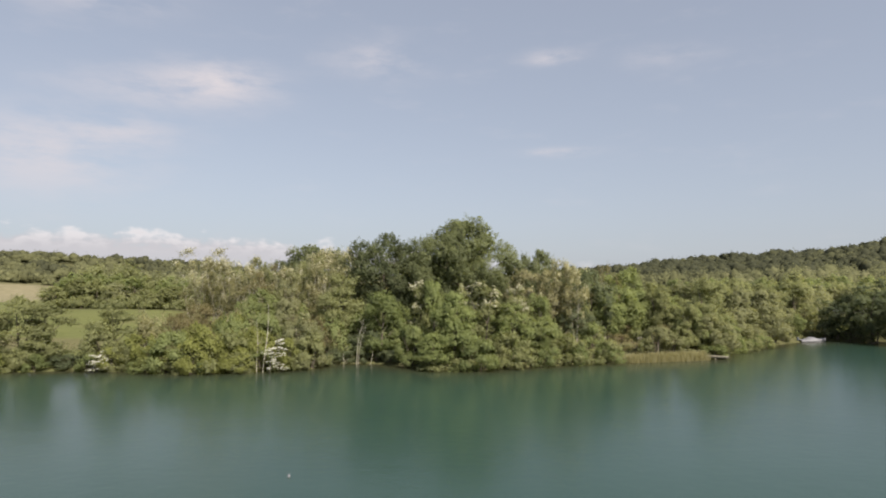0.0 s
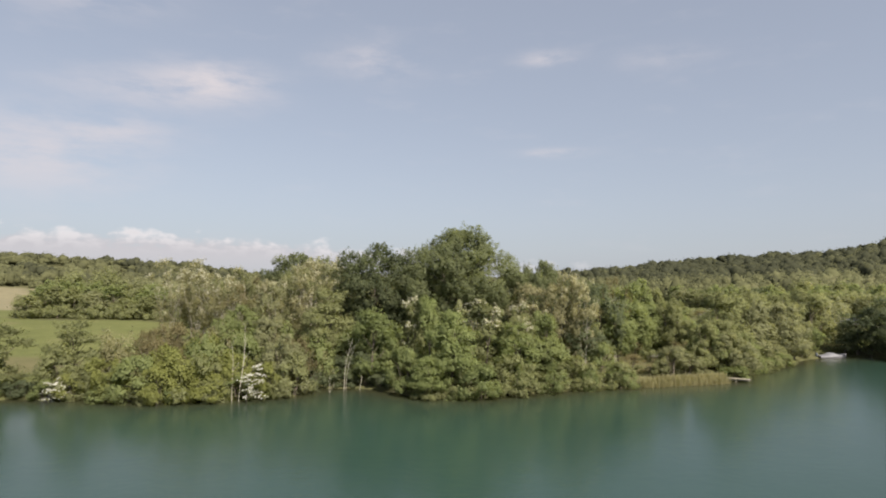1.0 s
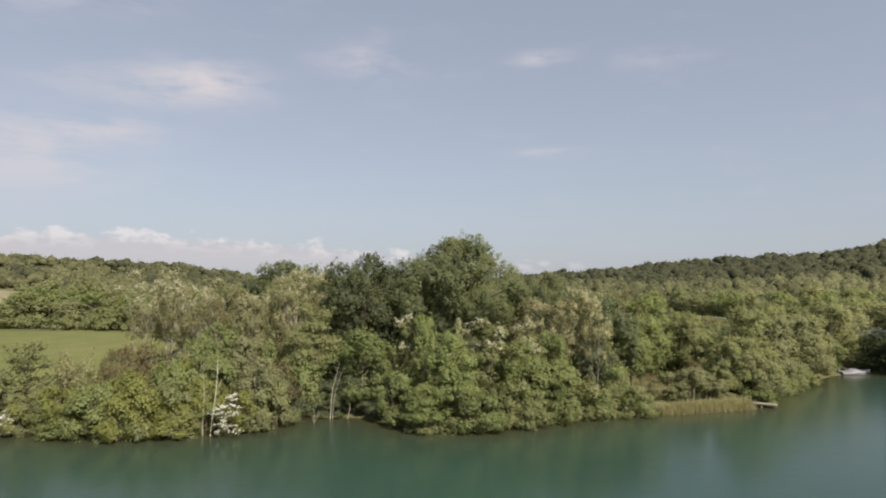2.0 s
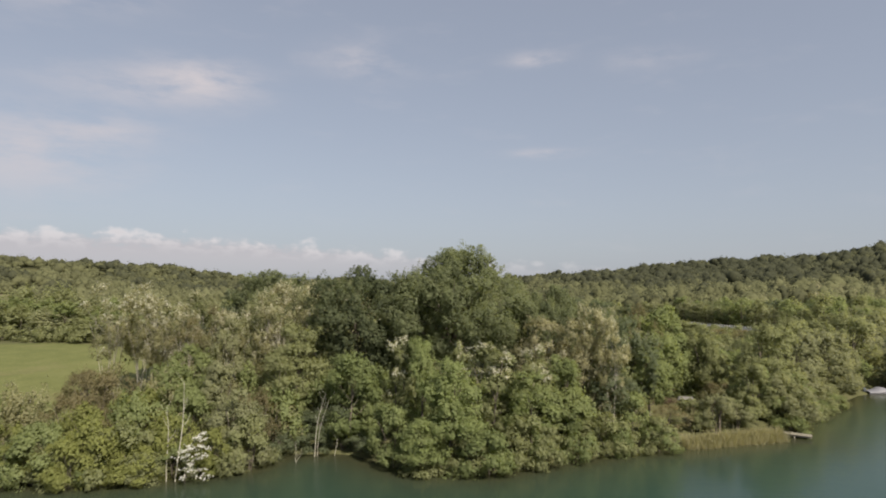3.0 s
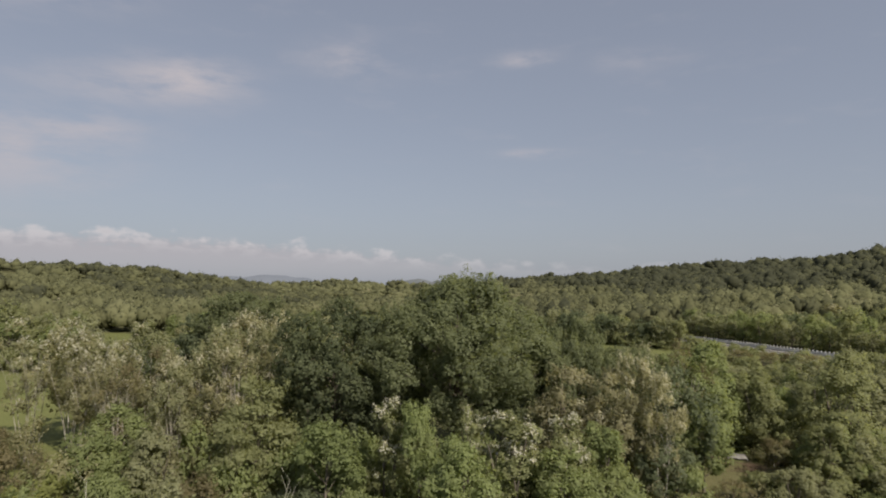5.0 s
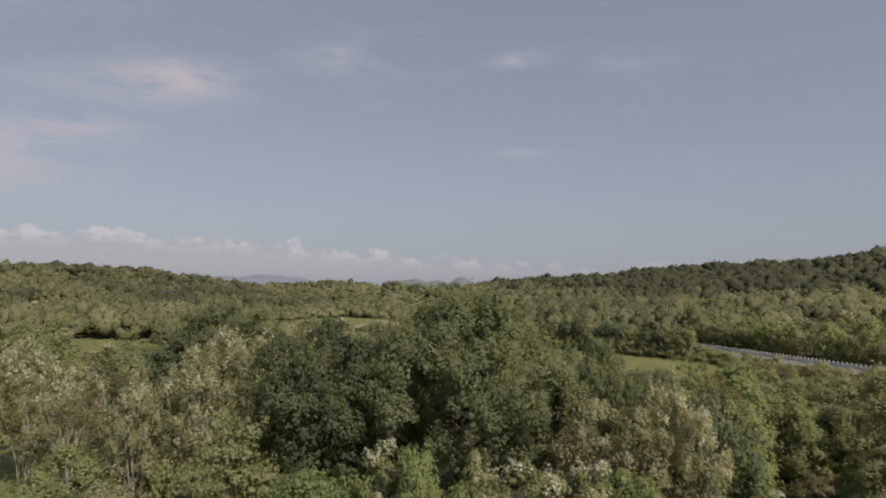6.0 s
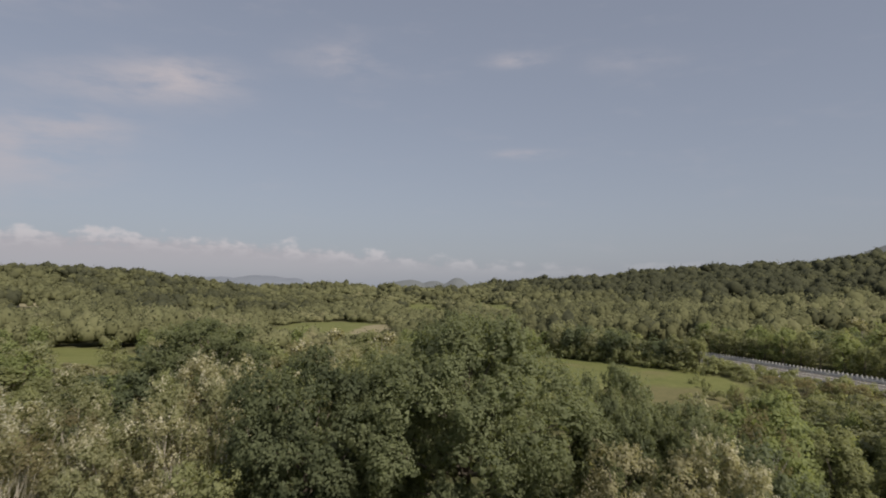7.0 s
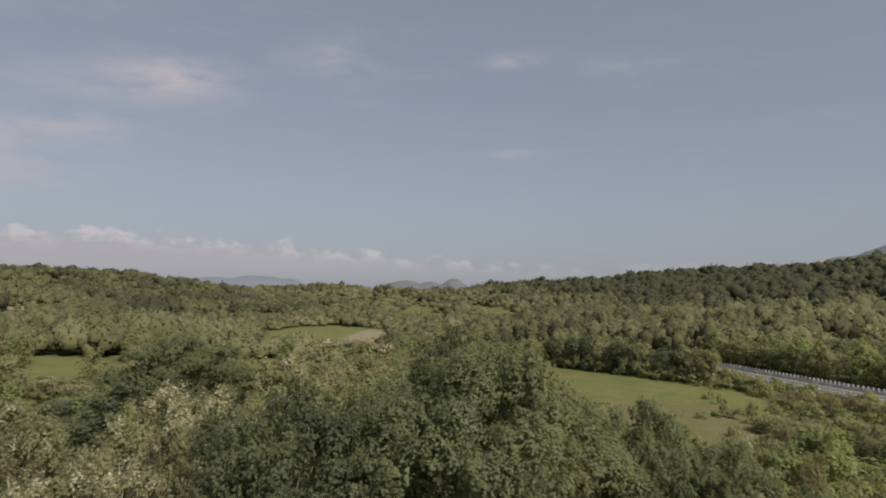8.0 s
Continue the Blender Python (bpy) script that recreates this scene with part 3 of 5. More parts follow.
KINDS = {
    # height, crown base, radius; boughs and their radius; shoots a bough, their length, sprays a shoot, spray length
    "grand_oak": dict(height=20, base=2.5, radius=8.2, boughs=92, bough_r=1.75, shoots=24, shoot=0.95, sprays=50, leaf=0.19, shape="peak", tone="oak", girth=0.55, limbs=34, lop=0.1, flat=1.0, rise=0.55, heart=60),
    "oak": dict(height=16, base=2.0, radius=5.6, boughs=52, bough_r=1.5, shoots=20, shoot=0.85, sprays=44, leaf=0.2, shape="round", tone="oak", girth=0.4, limbs=24, lop=0.14, flat=1.0, rise=0.55, heart=50),
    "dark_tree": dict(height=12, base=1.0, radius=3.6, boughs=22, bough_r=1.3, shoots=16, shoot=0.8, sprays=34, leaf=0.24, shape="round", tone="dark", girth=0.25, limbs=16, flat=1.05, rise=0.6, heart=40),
    "ash": dict(height=10, base=0.5, radius=3.2, boughs=22, bough_r=1.0, shoots=16, shoot=0.8, sprays=40, leaf=0.22, shape="tall", tone="green", girth=0.18, limbs=16, rise=0.65, flat=1.05),
    "ash_b": dict(height=10, base=0.5, radius=3.2, boughs=24, bough_r=1.0, shoots=15, shoot=0.75, sprays=38, leaf=0.22, shape="round", tone="green", girth=0.18, limbs=16, rise=0.62, flat=1.05),
    "layered": dict(height=11, base=0.8, radius=3.6, boughs=24, bough_r=1.35, shoots=18, shoot=0.9, sprays=34, leaf=0.2, shape="tall", tone="olive", girth=0.2, limbs=20, flat=0.4, rise=0.2, thick=0.34),
    "robinia": dict(height=14, base=1.4, radius=2.9, boughs=28, bough_r=0.85, shoots=12, shoot=0.95, sprays=30, leaf=0.2, shape="open", tone="pale", girth=0.09, limbs=26, stems=3, pale=True, blossom=0.5, lop=0.5, flat=1.3, rise=0.75, thick=0.34, heart=10),
    "stem_robinia": dict(height=14, base=4.4, radius=3.0, boughs=24, bough_r=0.72, shoots=9, shoot=0.95, sprays=27, leaf=0.19, shape="open", tone="pale", girth=0.045, limbs=54, stems=7, fan=0.5, pale=True, blossom=0.8, bloom="elder", lop=0.4, flat=1.2, rise=0.75, thick=0.34, heart=4),
    "robinia_b": dict(height=13, base=1.2, radius=3.0, boughs=28, bough_r=0.85, shoots=12, shoot=0.95, sprays=31, leaf=0.2, shape="open", tone="willow", girth=0.08, limbs=26, stems=3, pale=True, blossom=0.16, lop=0.5, flat=1.3, rise=0.78, thick=0.32, heart=12),
    "blossom_tree": dict(height=10, base=0.8, radius=2.4, boughs=18, bough_r=0.85, shoots=14, shoot=0.65, sprays=36, leaf=0.2, shape="tall", tone="olive", girth=0.14, limbs=16, stems=2, blossom=0.4, bloom="elder", flat=0.9),
    "cream_tree": dict(height=12, base=1.0, radius=3.4, boughs=26, bough_r=0.95, shoots=15, shoot=0.8, sprays=32, leaf=0.19, shape="round", tone="cream", girth=0.18, limbs=20, stems=2, blossom=0.1, lop=0.4, rise=0.65, flat=1.1),
    "olive_tree": dict(height=13, base=0.6, radius=3.8, boughs=26, bough_r=1.15, shoots=16, shoot=0.95, sprays=28, leaf=0.253, shape="tall", tone="olive", girth=0.2, limbs=18, stems=2, rise=0.7, flat=1.15),
    "willow": dict(height=8, base=0.2, radius=3.2, boughs=24, bough_r=1.0, shoots=18, shoot=1.0, sprays=26, leaf=0.222, shape="mound", tone="willow", girth=0.16, limbs=16, stems=3, droop=0.3, rise=0.65, thick=0.3, flat=1.2),
    "shrub": dict(height=4.5, base=0.0, radius=2.6, boughs=18, bough_r=0.75, shoots=14, shoot=0.65, sprays=23, leaf=0.21, shape="mound", tone="green", girth=0.05, limbs=14, stems=4, flat=1.05, rise=0.6),
    # a shrub whose dark leaf tone carries the shade of the bank
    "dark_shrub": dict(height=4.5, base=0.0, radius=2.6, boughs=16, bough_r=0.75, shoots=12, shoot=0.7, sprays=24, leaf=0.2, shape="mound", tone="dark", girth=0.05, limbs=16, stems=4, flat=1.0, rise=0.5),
    "olive_shrub": dict(height=4.5, base=0.0, radius=2.6, boughs=18, bough_r=0.75, shoots=14, shoot=0.7, sprays=23, leaf=0.2, shape="mound", tone="olive", girth=0.05, limbs=14, stems=4, rise=0.68, flat=1.1),
    "lime_shrub": dict(height=4.5, base=0.0, radius=2.6, boughs=18, bough_r=0.75, shoots=14, shoot=0.65, sprays=23, leaf=0.21, shape="mound", tone="lime", girth=0.05, limbs=14, stems=4, flat=1.05, rise=0.62),
    "brown_shrub": dict(height=6, base=0.2, radius=2.7, boughs=18, bough_r=0.8, shoots=12, shoot=0.9, sprays=20, leaf=0.16, shape="mound", tone="brown", girth=0.06, limbs=30, stems=5, rise=0.7, thick=0.28, heart=10),
    "fresh_tree": dict(height=10, base=0.3, radius=3.3, boughs=26, bough_r=1.0, shoots=18, shoot=0.8, sprays=38, leaf=0.21, shape="tall", tone="fresh", girth=0.18, limbs=14, flat=1.0, rise=0.6, thick=0.46),
    "bare_tree": dict(height=13, base=1.5, radius=2.6, boughs=20, bough_r=0.7, shoots=9, shoot=1.1, sprays=18, leaf=0.17, shape="open", tone="brown", girth=0.06, limbs=48, stems=4, pale=True, lop=0.4, flat=1.3, rise=0.85, thick=0.22, heart=0),
    "thicket": dict(height=4.5, base=0.0, radius=2.8, boughs=15, bough_r=0.85, shoots=12, shoot=0.8, sprays=15, leaf=0.25, shape="mound", tone="olive", girth=0.05, limbs=6, stems=1, rise=0.7, flat=1.2, heart=12),
    "pale_thicket": dict(height=4.5, base=0.0, radius=2.8, boughs=15, bough_r=0.8, shoots=11, shoot=1.0, sprays=14, leaf=0.22, shape="mound", tone="pale", girth=0.04, limbs=10, stems=2, pale=True, rise=0.8, thick=0.32, flat=1.3, heart=8),
    "green_thicket": dict(height=4.5, base=0.0, radius=2.8, boughs=15, bough_r=0.85, shoots=12, shoot=0.75, sprays=15, leaf=0.26, shape="mound", tone="green", girth=0.05, limbs=6, stems=1, rise=0.62, flat=1.2, heart=12),
    "scrub": dict(height=3, base=0.0, radius=2.4, boughs=10, bough_r=0.75, shoots=8, shoot=0.7, sprays=7, leaf=0.4, shape="mound", tone="olive", girth=0.05, limbs=5, stems=1, rise=0.7, heart=4),
    "cypress": dict(height=16, base=0.5, radius=1.5, boughs=30, bough_r=0.6, shoots=8, shoot=0.8, sprays=6, leaf=0.5, shape="tall", tone="dark", girth=0.2, limbs=4, flat=1.4, rise=0.9),
    # plants of the middle distance, with broader sprays
    "wood_dark": dict(height=12, base=0.5, radius=4.2, boughs=20, bough_r=1.5, shoots=13, shoot=1.2, sprays=9, leaf=0.54, shape="round", tone="dark", girth=0.25, limbs=8, ruffle=0.25, flat=1.7, rise=0.6, heart=14),
    "wood_green": dict(height=12, base=0.5, radius=4.0, boughs=20, bough_r=1.4, shoots=13, shoot=1.3, sprays=9, leaf=0.54, shape="tall", tone="green", girth=0.25, limbs=8, ruffle=0.25, rise=0.72, flat=1.8, heart=14),
    "wood_olive": dict(height=12, base=0.5, radius=4.0, boughs=20, bough_r=1.4, shoots=13, shoot=1.3, sprays=9, leaf=0.54, shape="tall", tone="olive", girth=0.25, limbs=8, ruffle=0.25, rise=0.78, flat=1.8, heart=14),
    "wood_willow": dict(height=12, base=0.5, radius=4.2, boughs=20, bough_r=1.45, shoots=13, shoot=1.4, sprays=9, leaf=0.5, shape="round", tone="willow", girth=0.22, limbs=8, ruffle=0.25, rise=0.72, flat=1.8, thick=0.36, heart=14),
    "wood_pale": dict(height=12, base=2.0, radius=3.6, boughs=20, bough_r=1.2, shoots=12, shoot=1.3, sprays=9, leaf=0.48, shape="open", tone="pale", girth=0.2, limbs=10, stems=2, pale=True, blossom=0.2, ruffle=0.25, rise=0.8, thick=0.34, heart=10),
}
LABELS = {
    "fresh_tree": ("fresh bright green leafy tree leaning over the water", "tree"),
    "bare_tree": ("thin brown half-bare tree with pale upright stems", "tree"),
    "cypress": ("tall narrow dark tree standing above the skyline", "cypress"),
    "thicket": ("olive green undergrowth bush below the lakeside trees", "shrub"),
    "pale_thicket": ("tan and pale green thicket of upright shoots", "shrub"),
    "green_thicket": ("mid green undergrowth bush below the lakeside trees", "shrub"),
    "grand_oak": ("tall dark green oak with a broad domed crown", "oak tree"),
    "oak": ("dark green oak with a dense rounded crown", "oak tree"),
    "dark_tree": ("dark green broadleaf tree with a dense crown", "tree"),
    "ash": ("bright green leafy tree in the lakeside thicket", "tree"),
    "ash_b": ("fresh green round-crowned tree in the lakeside thicket", "tree"),
    "layered": ("olive green tree with flat layered branches", "tree"),
    "robinia": ("slender pale robinia with bare stems and cream blossom", "robinia tree"),
    "stem_robinia": ("robinia with a fan of thin pale stems and blossom", "robinia tree"),
    "robinia_b": ("thin grey-green robinia with pale stems and sparse blossom", "robinia tree"),
    "blossom_tree": ("small olive tree covered with white blossom heads", "blossoming tree"),
    "cream_tree": ("cream and pale green tree with thin foliage", "tree"),
    "olive_tree": ("olive green many-stemmed tree of the wood", "tree"),
    "willow": ("grey-green rounded willow with drooping sprays", "willow"),
    "shrub": ("green leafy shrub on the lake bank", "shrub"),
    "dark_shrub": ("shrub at the edge of the inlet, shade put into its dark green leaves", "shrub"),
    "olive_shrub": ("olive green shrub on the lake bank", "shrub"),
    "lime_shrub": ("yellow-green leafy shrub hanging over the water", "shrub"),
    "brown_shrub": ("brownish half-bare shrub with many thin twigs", "shrub"),
    "wood_dark": ("dark green woodland tree with a full crown", "tree"),
    "wood_green": ("mid green woodland tree with a full crown", "tree"),
    "wood_olive": ("olive green woodland tree with a full crown", "tree"),
    "wood_willow": ("grey-green woodland tree with a soft crown", "tree"),
    "wood_pale": ("pale woodland tree with thin cream foliage", "tree"),
}
PROTO = {}


def plant_meshes(kind, variant):
    if (kind, variant) in PROTO:
        return PROTO[kind, variant]
    k = KINDS[kind]
    rng = np.random.default_rng(sum(map(ord, kind)) * 7 + variant)
    centres, (c, n, d, s, g, white) = build_crown(rng, k)
    paths, joins = build_limbs(rng, k["height"], k["base"], centres, k["girth"], k.get("stems", 1), k["limbs"], k.get("fan", 0.25) if k.get("stems", 1) > 1 else 0)
    v, f = tubes(paths, 5, joins)
    wood = quick_mesh("trunk", v, f, BARK_PALE if k.get("pale") else BARK, True)
    crown = leaf_mesh("crown", c[~white], n[~white], d[~white], s[~white], g[~white], rng, LEAF[k["tone"]], k.get("droop", 0) * 1.5 or -0.8)
    bloom = None
    if white.sum() > 3:
        bloom = leaf_mesh("blossom", c[white], n[white], d[white], s[white] * 0.85, g[white], rng, LEAF[k.get("bloom", "blossom")], 0.8)
    PROTO[kind, variant] = (wood, crown, bloom, k["height"], k["radius"])
    return PROTO[kind, variant]


PLANT_NO = [0]
SCRUB = []


def scrub_bush(x, y, top, width):
    """Notes a low bush, to be joined into the mass of scrub."""
    SCRUB.append((x, y, top, width))


def build_scrub():
    """All low bushes of the rough ground, with their stems, as one mass."""
    rng = np.random.default_rng(77)
    packs = []
    for variant in range(3):
        wood, crown, _, h0, r0 = plant_meshes("scrub", variant)
        co, nrm, grow = np.empty(len(crown.vertices) * 3, np.float32), np.empty(len(crown.vertices) * 3, np.float32), np.empty(len(crown.vertices), np.float32)
        crown.vertices.foreach_get("co", co)
        crown.attributes["custom_normal"].data.foreach_get("vector", nrm)
        crown.attributes["growth"].data.foreach_get("value", grow)
        packs.append((co.reshape(-1, 3), nrm.reshape(-1, 3), grow, h0, r0))
    verts, normals, growth = [], [], []
    for i, (x, y, top, width) in enumerate(SCRUB):
        co, nrm, grow, h0, r0 = packs[i % 3]
        z, a = ground_z(x, y), rng.uniform(0, 6.283)
        c, si = math.cos(a), math.sin(a)
        turn = np.array([[c, -si, 0], [si, c, 0], [0, 0, 1]])
        verts.append((co * np.array([width / (2 * r0), width / (2 * r0), (top - z) / h0])) @ turn.T + np.array([x, y, z]))
        normals.append(nrm @ turn.T)
        growth.append(np.clip(grow + rng.normal(0, 0.25), 0, 1))
    v = np.concatenate(verts)
    me = quick_mesh("scrub", v, np.arange(len(v)).reshape(-1, 3), LEAF["olive"], True, (("growth", np.concatenate(growth)),), np.concatenate(normals))
    tagged(new("scrub", me), "low olive green scrub on rough grass", "scrub", kind="stuff")


def bank_points(x0, x1, gap):
    """Points at even steps along the far shore."""
    shore = [p for p in LAKE if x0 <= p[0] <= x1]
    out, left = [], 0.0
    for (ax, ay), (bx, by) in zip(shore, shore[1:]):
        length = math.hypot(bx - ax, by - ay)
        while left < length:
            out.append((ax + (bx - ax) * left / length, ay + (by - ay) * left / length))
            left += gap
        left -= length
    return out


def plant(kind, x, y, top, width, variants=2, group=""):
    """One tree or shrub: its top at that height above the lake, its crown that wide."""
    PLANT_NO[0] += 1
    wood, crown, bloom, h0, r0 = plant_meshes(kind, PLANT_NO[0] % variants)
    z = max(ground_z(x, y), -0.25)
    label, category = LABELS[kind]
    name = {"shrub": "shrub", "robinia tree": "robinia", "willow": "willow", "oak tree": "oak"}.get(category, "tree")
    ob = tagged(new(name), label, category, group or ("lakeside shrubs" if category == "shrub" else "lakeside trees"))
    s, hz = width / (2 * r0), (top - z) / h0
    ob.matrix_basis = pose(x, y, z, 0, 0, (PLANT_NO[0] * 137.5) % 360) @ Matrix.Diagonal((s, s, hz, 1))
    part("trunk", wood, ob)
    part("crown", crown, ob)
    if bloom:
        part("blossom", bloom, ob, "creamy white blossom heads")
    return ob


# ---- lakeside wood: the two oaks and what grows round them ----
plant("grand_oak", 2.7, 99.0, 21.1, 20.0, 1)
plant("oak", -8.9, 96.5, 18.9, 12.8)
plant("oak", -27.0, 133.0, 19.6, 15.0)
plant("dark_tree", -37.0, 128.0, 12.6, 9.5)
plant("oak", 21.0, 103.5, 13.8, 8.5)
plant("oak", 14.0, 101.5, 14.4, 7.5)
plant("oak", 15.8, 104.5, 17.0, 7.5)
plant("oak", -2.6, 116.0, 16.4, 9.0)
plant("olive_tree", -3.4, 106.5, 17.0, 8.0)
plant("oak", 3.6, 128.5, 20.4, 10.5)
for row in (("fresh_tree", -8.3, 85.4, 9.4, 7.2), ("fresh_tree", 1.5, 79.0, 9.3, 7.2), ("fresh_tree", -1.3, 84.0, 11.0, 4.8), ("fresh_tree", 9.1, 82.2, 8.0, 6.4),
            ("ash", 12.7, 84.6, 8.6, 6.0), ("ash_b", 12.6, 84.2, 6.4, 6.0), ("ash_b", 28.2, 105.0, 12.8, 9.0), ("brown_shrub", 24.4, 99.4, 9.6, 5.6), ("bare_tree", 25.2, 99.0, 13.4, 4.6), ("ash_b", 23.8, 92.4, 9.6, 5.6),
            ("ash_b", 31.6, 107.0, 10.0, 7.0), ("olive_tree", 41.8, 100.4, 11.6, 9.0), ("olive_tree", 40.0, 96.8, 8.2, 6.8), ("willow", 48.5, 106.0, 10.0, 8.6), ("olive_tree", 44.6, 109.0, 9.0, 6.4), ("olive_tree", 36.4, 106.6, 10.4, 8.0),
            ("ash_b", 43.4, 99.0, 5.8, 5.6), ("ash", -25.5, 90.0, 9.8, 7.2), ("ash_b", -27.0, 88.0, 8.3, 5.4), ("layered", -41.3, 79.6, 8.6, 7.2), ("olive_shrub", -41.8, 78.4, 5.8, 5.6),
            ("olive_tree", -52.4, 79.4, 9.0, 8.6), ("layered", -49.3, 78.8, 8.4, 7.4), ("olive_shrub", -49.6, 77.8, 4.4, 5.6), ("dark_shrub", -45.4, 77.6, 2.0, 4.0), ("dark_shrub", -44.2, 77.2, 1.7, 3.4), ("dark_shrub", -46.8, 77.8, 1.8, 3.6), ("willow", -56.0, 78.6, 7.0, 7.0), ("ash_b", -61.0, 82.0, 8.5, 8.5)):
    plant(*row)
for row in (("blossom_tree", -3.6, 86.0, 10.7, 4.4), ("blossom_tree", 5.4, 82.4, 11.0, 6.4), ("blossom_tree", 9.5, 83.4, 10.1, 4.6), ("blossom_tree", 2.8, 84.4, 10.8, 4.0),
            ("cream_tree", 15.4, 89.0, 12.8, 7.2), ("cream_tree", 12.0, 92.0, 12.8, 7.0), ("dark_tree", 21.8, 93.0, 12.7, 7.4), ("dark_tree", 18.3, 88.0, 8.4, 5.6),
            ("brown_shrub", 39.0, 99.8, 4.4, 5.0), ("pale_thicket", 34.6, 100.2, 3.6, 4.4), ("thicket", 36.6, 102.4, 4.2, 4.6), ("pale_thicket", 38.6, 103.4, 3.6, 4.6), ("willow", 39.4, 93.4, 6.0, 6.0), ("olive_tree", 35.4, 104.6, 9.2, 6.6), ("olive_tree", 35.8, 93.2, 7.4, 5.4), ("willow", 32.4, 90.0, 3.4, 4.2), ("brown_shrub", 35.4, 100.6, 4.2, 4.4), ("brown_shrub", 29.8, 104.6, 4.0, 4.4), ("willow", 46.0, 101.0, 6.6, 6.4), ("dark_tree", -33.0, 131.0, 15.5, 8.5), ("layered", -14.5, 91.0, 12.2, 8.0), ("layered", -15.9, 87.5, 9.5, 5.4),
            ("willow", 56.5, 111.2, 9.6, 9.2), ("willow", 60.6, 116.6, 7.8, 7.6), ("olive_tree", 53.0, 115.5, 11.6, 9.0), ("olive_tree", 60.5, 121.0, 11.6, 9.0), ("olive_tree", 68.5, 124.5, 11.6, 9.0), ("willow", -17.4, 79.4, 6.8, 6.0), ("olive_shrub", -16.4, 78.6, 4.6, 5.4), ("lime_shrub", -18.6, 77.8, 3.8, 4.6), ("willow", -21.2, 86.0, 8.5, 5.4), ("brown_shrub", -41.6, 99.0, 6.2, 5.0), ("pale_thicket", -38.4, 100.0, 6.4, 5.2), ("brown_shrub", -43.2, 102.4, 5.4, 4.8), ("willow", 29.6, 88.6, 4.6, 5.0)):
    plant(*row)
for row in (("robinia", -24.2, 97.0, 12.7, 5.6), ("robinia_b", -21.6, 102.0, 15.0, 6.6), ("robinia", -17.9, 108.0, 15.7, 6.6), ("stem_robinia", -36.5, 104.0, 16.0, 7.4), ("stem_robinia", -38.6, 107.0, 15.6, 6.4),
            ("stem_robinia", -40.0, 102.5, 16.0, 6.6), ("stem_robinia", -31.3, 102.0, 14.2, 6.4), ("robinia_b", -31.4, 110.0, 15.0, 7.0), ("robinia_b", -22.7, 94.6, 12.4, 4.6),
            ("robinia", -18.3, 97.0, 14.6, 5.6), ("robinia_b", -16.3, 101.0, 15.2, 4.8), ("robinia", -15.8, 107.0, 16.4, 5.4), ("robinia", -21.0, 111.0, 16.2, 5.6),
            ("bare_tree", -25.6, 100.0, 13.6, 6.0), ("bare_tree", -28.6, 97.0, 12.4, 5.6), ("bare_tree", -19.8, 104.6, 14.4, 5.0), ("robinia", 16.6, 88.4, 13.6, 3.8), ("bare_tree", -27.2, 102.6, 12.6, 4.6), ("stem_robinia", -30.4, 99.2, 13.4, 5.4), ("bare_tree", -23.6, 104.4, 13.0, 4.4), ("stem_robinia", -33.6, 101.0, 14.4, 5.8), ("bare_tree", 28.4, 107.6, 13.6, 4.4), ("robinia", 18.0, 86.6, 12.4, 4.0), ("robinia_b", 24.0, 106.0, 13.0, 5.0), ("olive_tree", -30.7, 113.0, 14.6, 8.6), ("olive_tree", -24.4, 113.0, 14.8, 6.6),
            ("olive_tree", -14.8, 118.0, 15.0, 8.4), ("olive_tree", -6.4, 124.0, 15.6, 9.4), ("olive_tree", 10.5, 123.0, 12.0, 8.0), ("olive_tree", -37.0, 112.0, 13.6, 7.0), ("ash", 31.5, 108.0, 12.6, 8.0)):
    plant(*row)
for row in (("fresh_tree", -1.2, 77.4, 4.4, 5.8), ("shrub", 4.2, 76.8, 3.6, 6.0), ("olive_shrub", 8.2, 79.0, 4.2, 5.6), ("olive_shrub", 16.5, 83.0, 3.8, 6.2),
            ("olive_shrub", 22.1, 85.4, 2.8, 4.8), ("shrub", -4.1, 80.6, 5.1, 4.8), ("dark_shrub", -9.7, 86.4, 4.0, 5.4), ("olive_shrub", 34.0, 91.5, 4.2, 4.6),
            ("dark_shrub", -12.6, 87.0, 3.3, 4.4), ("shrub", -32.0, 75.0, 4.7, 6.2), ("lime_shrub", -28.2, 75.6, 5.3, 5.8), ("olive_shrub", -25.3, 76.0, 4.8, 6.2),
            ("lime_shrub", -22.6, 77.6, 5.1, 5.2), ("lime_shrub", -29.4, 74.2, 3.8, 5.4), ("lime_shrub", -24.2, 75.4, 3.0, 5.0), ("lime_shrub", -36.6, 77.0, 4.3, 5.4),
            ("lime_shrub", -34.6, 75.6, 3.4, 4.8), ("brown_shrub", -32.8, 85.0, 8.1, 6.4), ("brown_shrub", -33.6, 81.6, 6.2, 5.0), ("lime_shrub", -27.1, 81.6, 6.4, 6.2)):
    plant(*row)
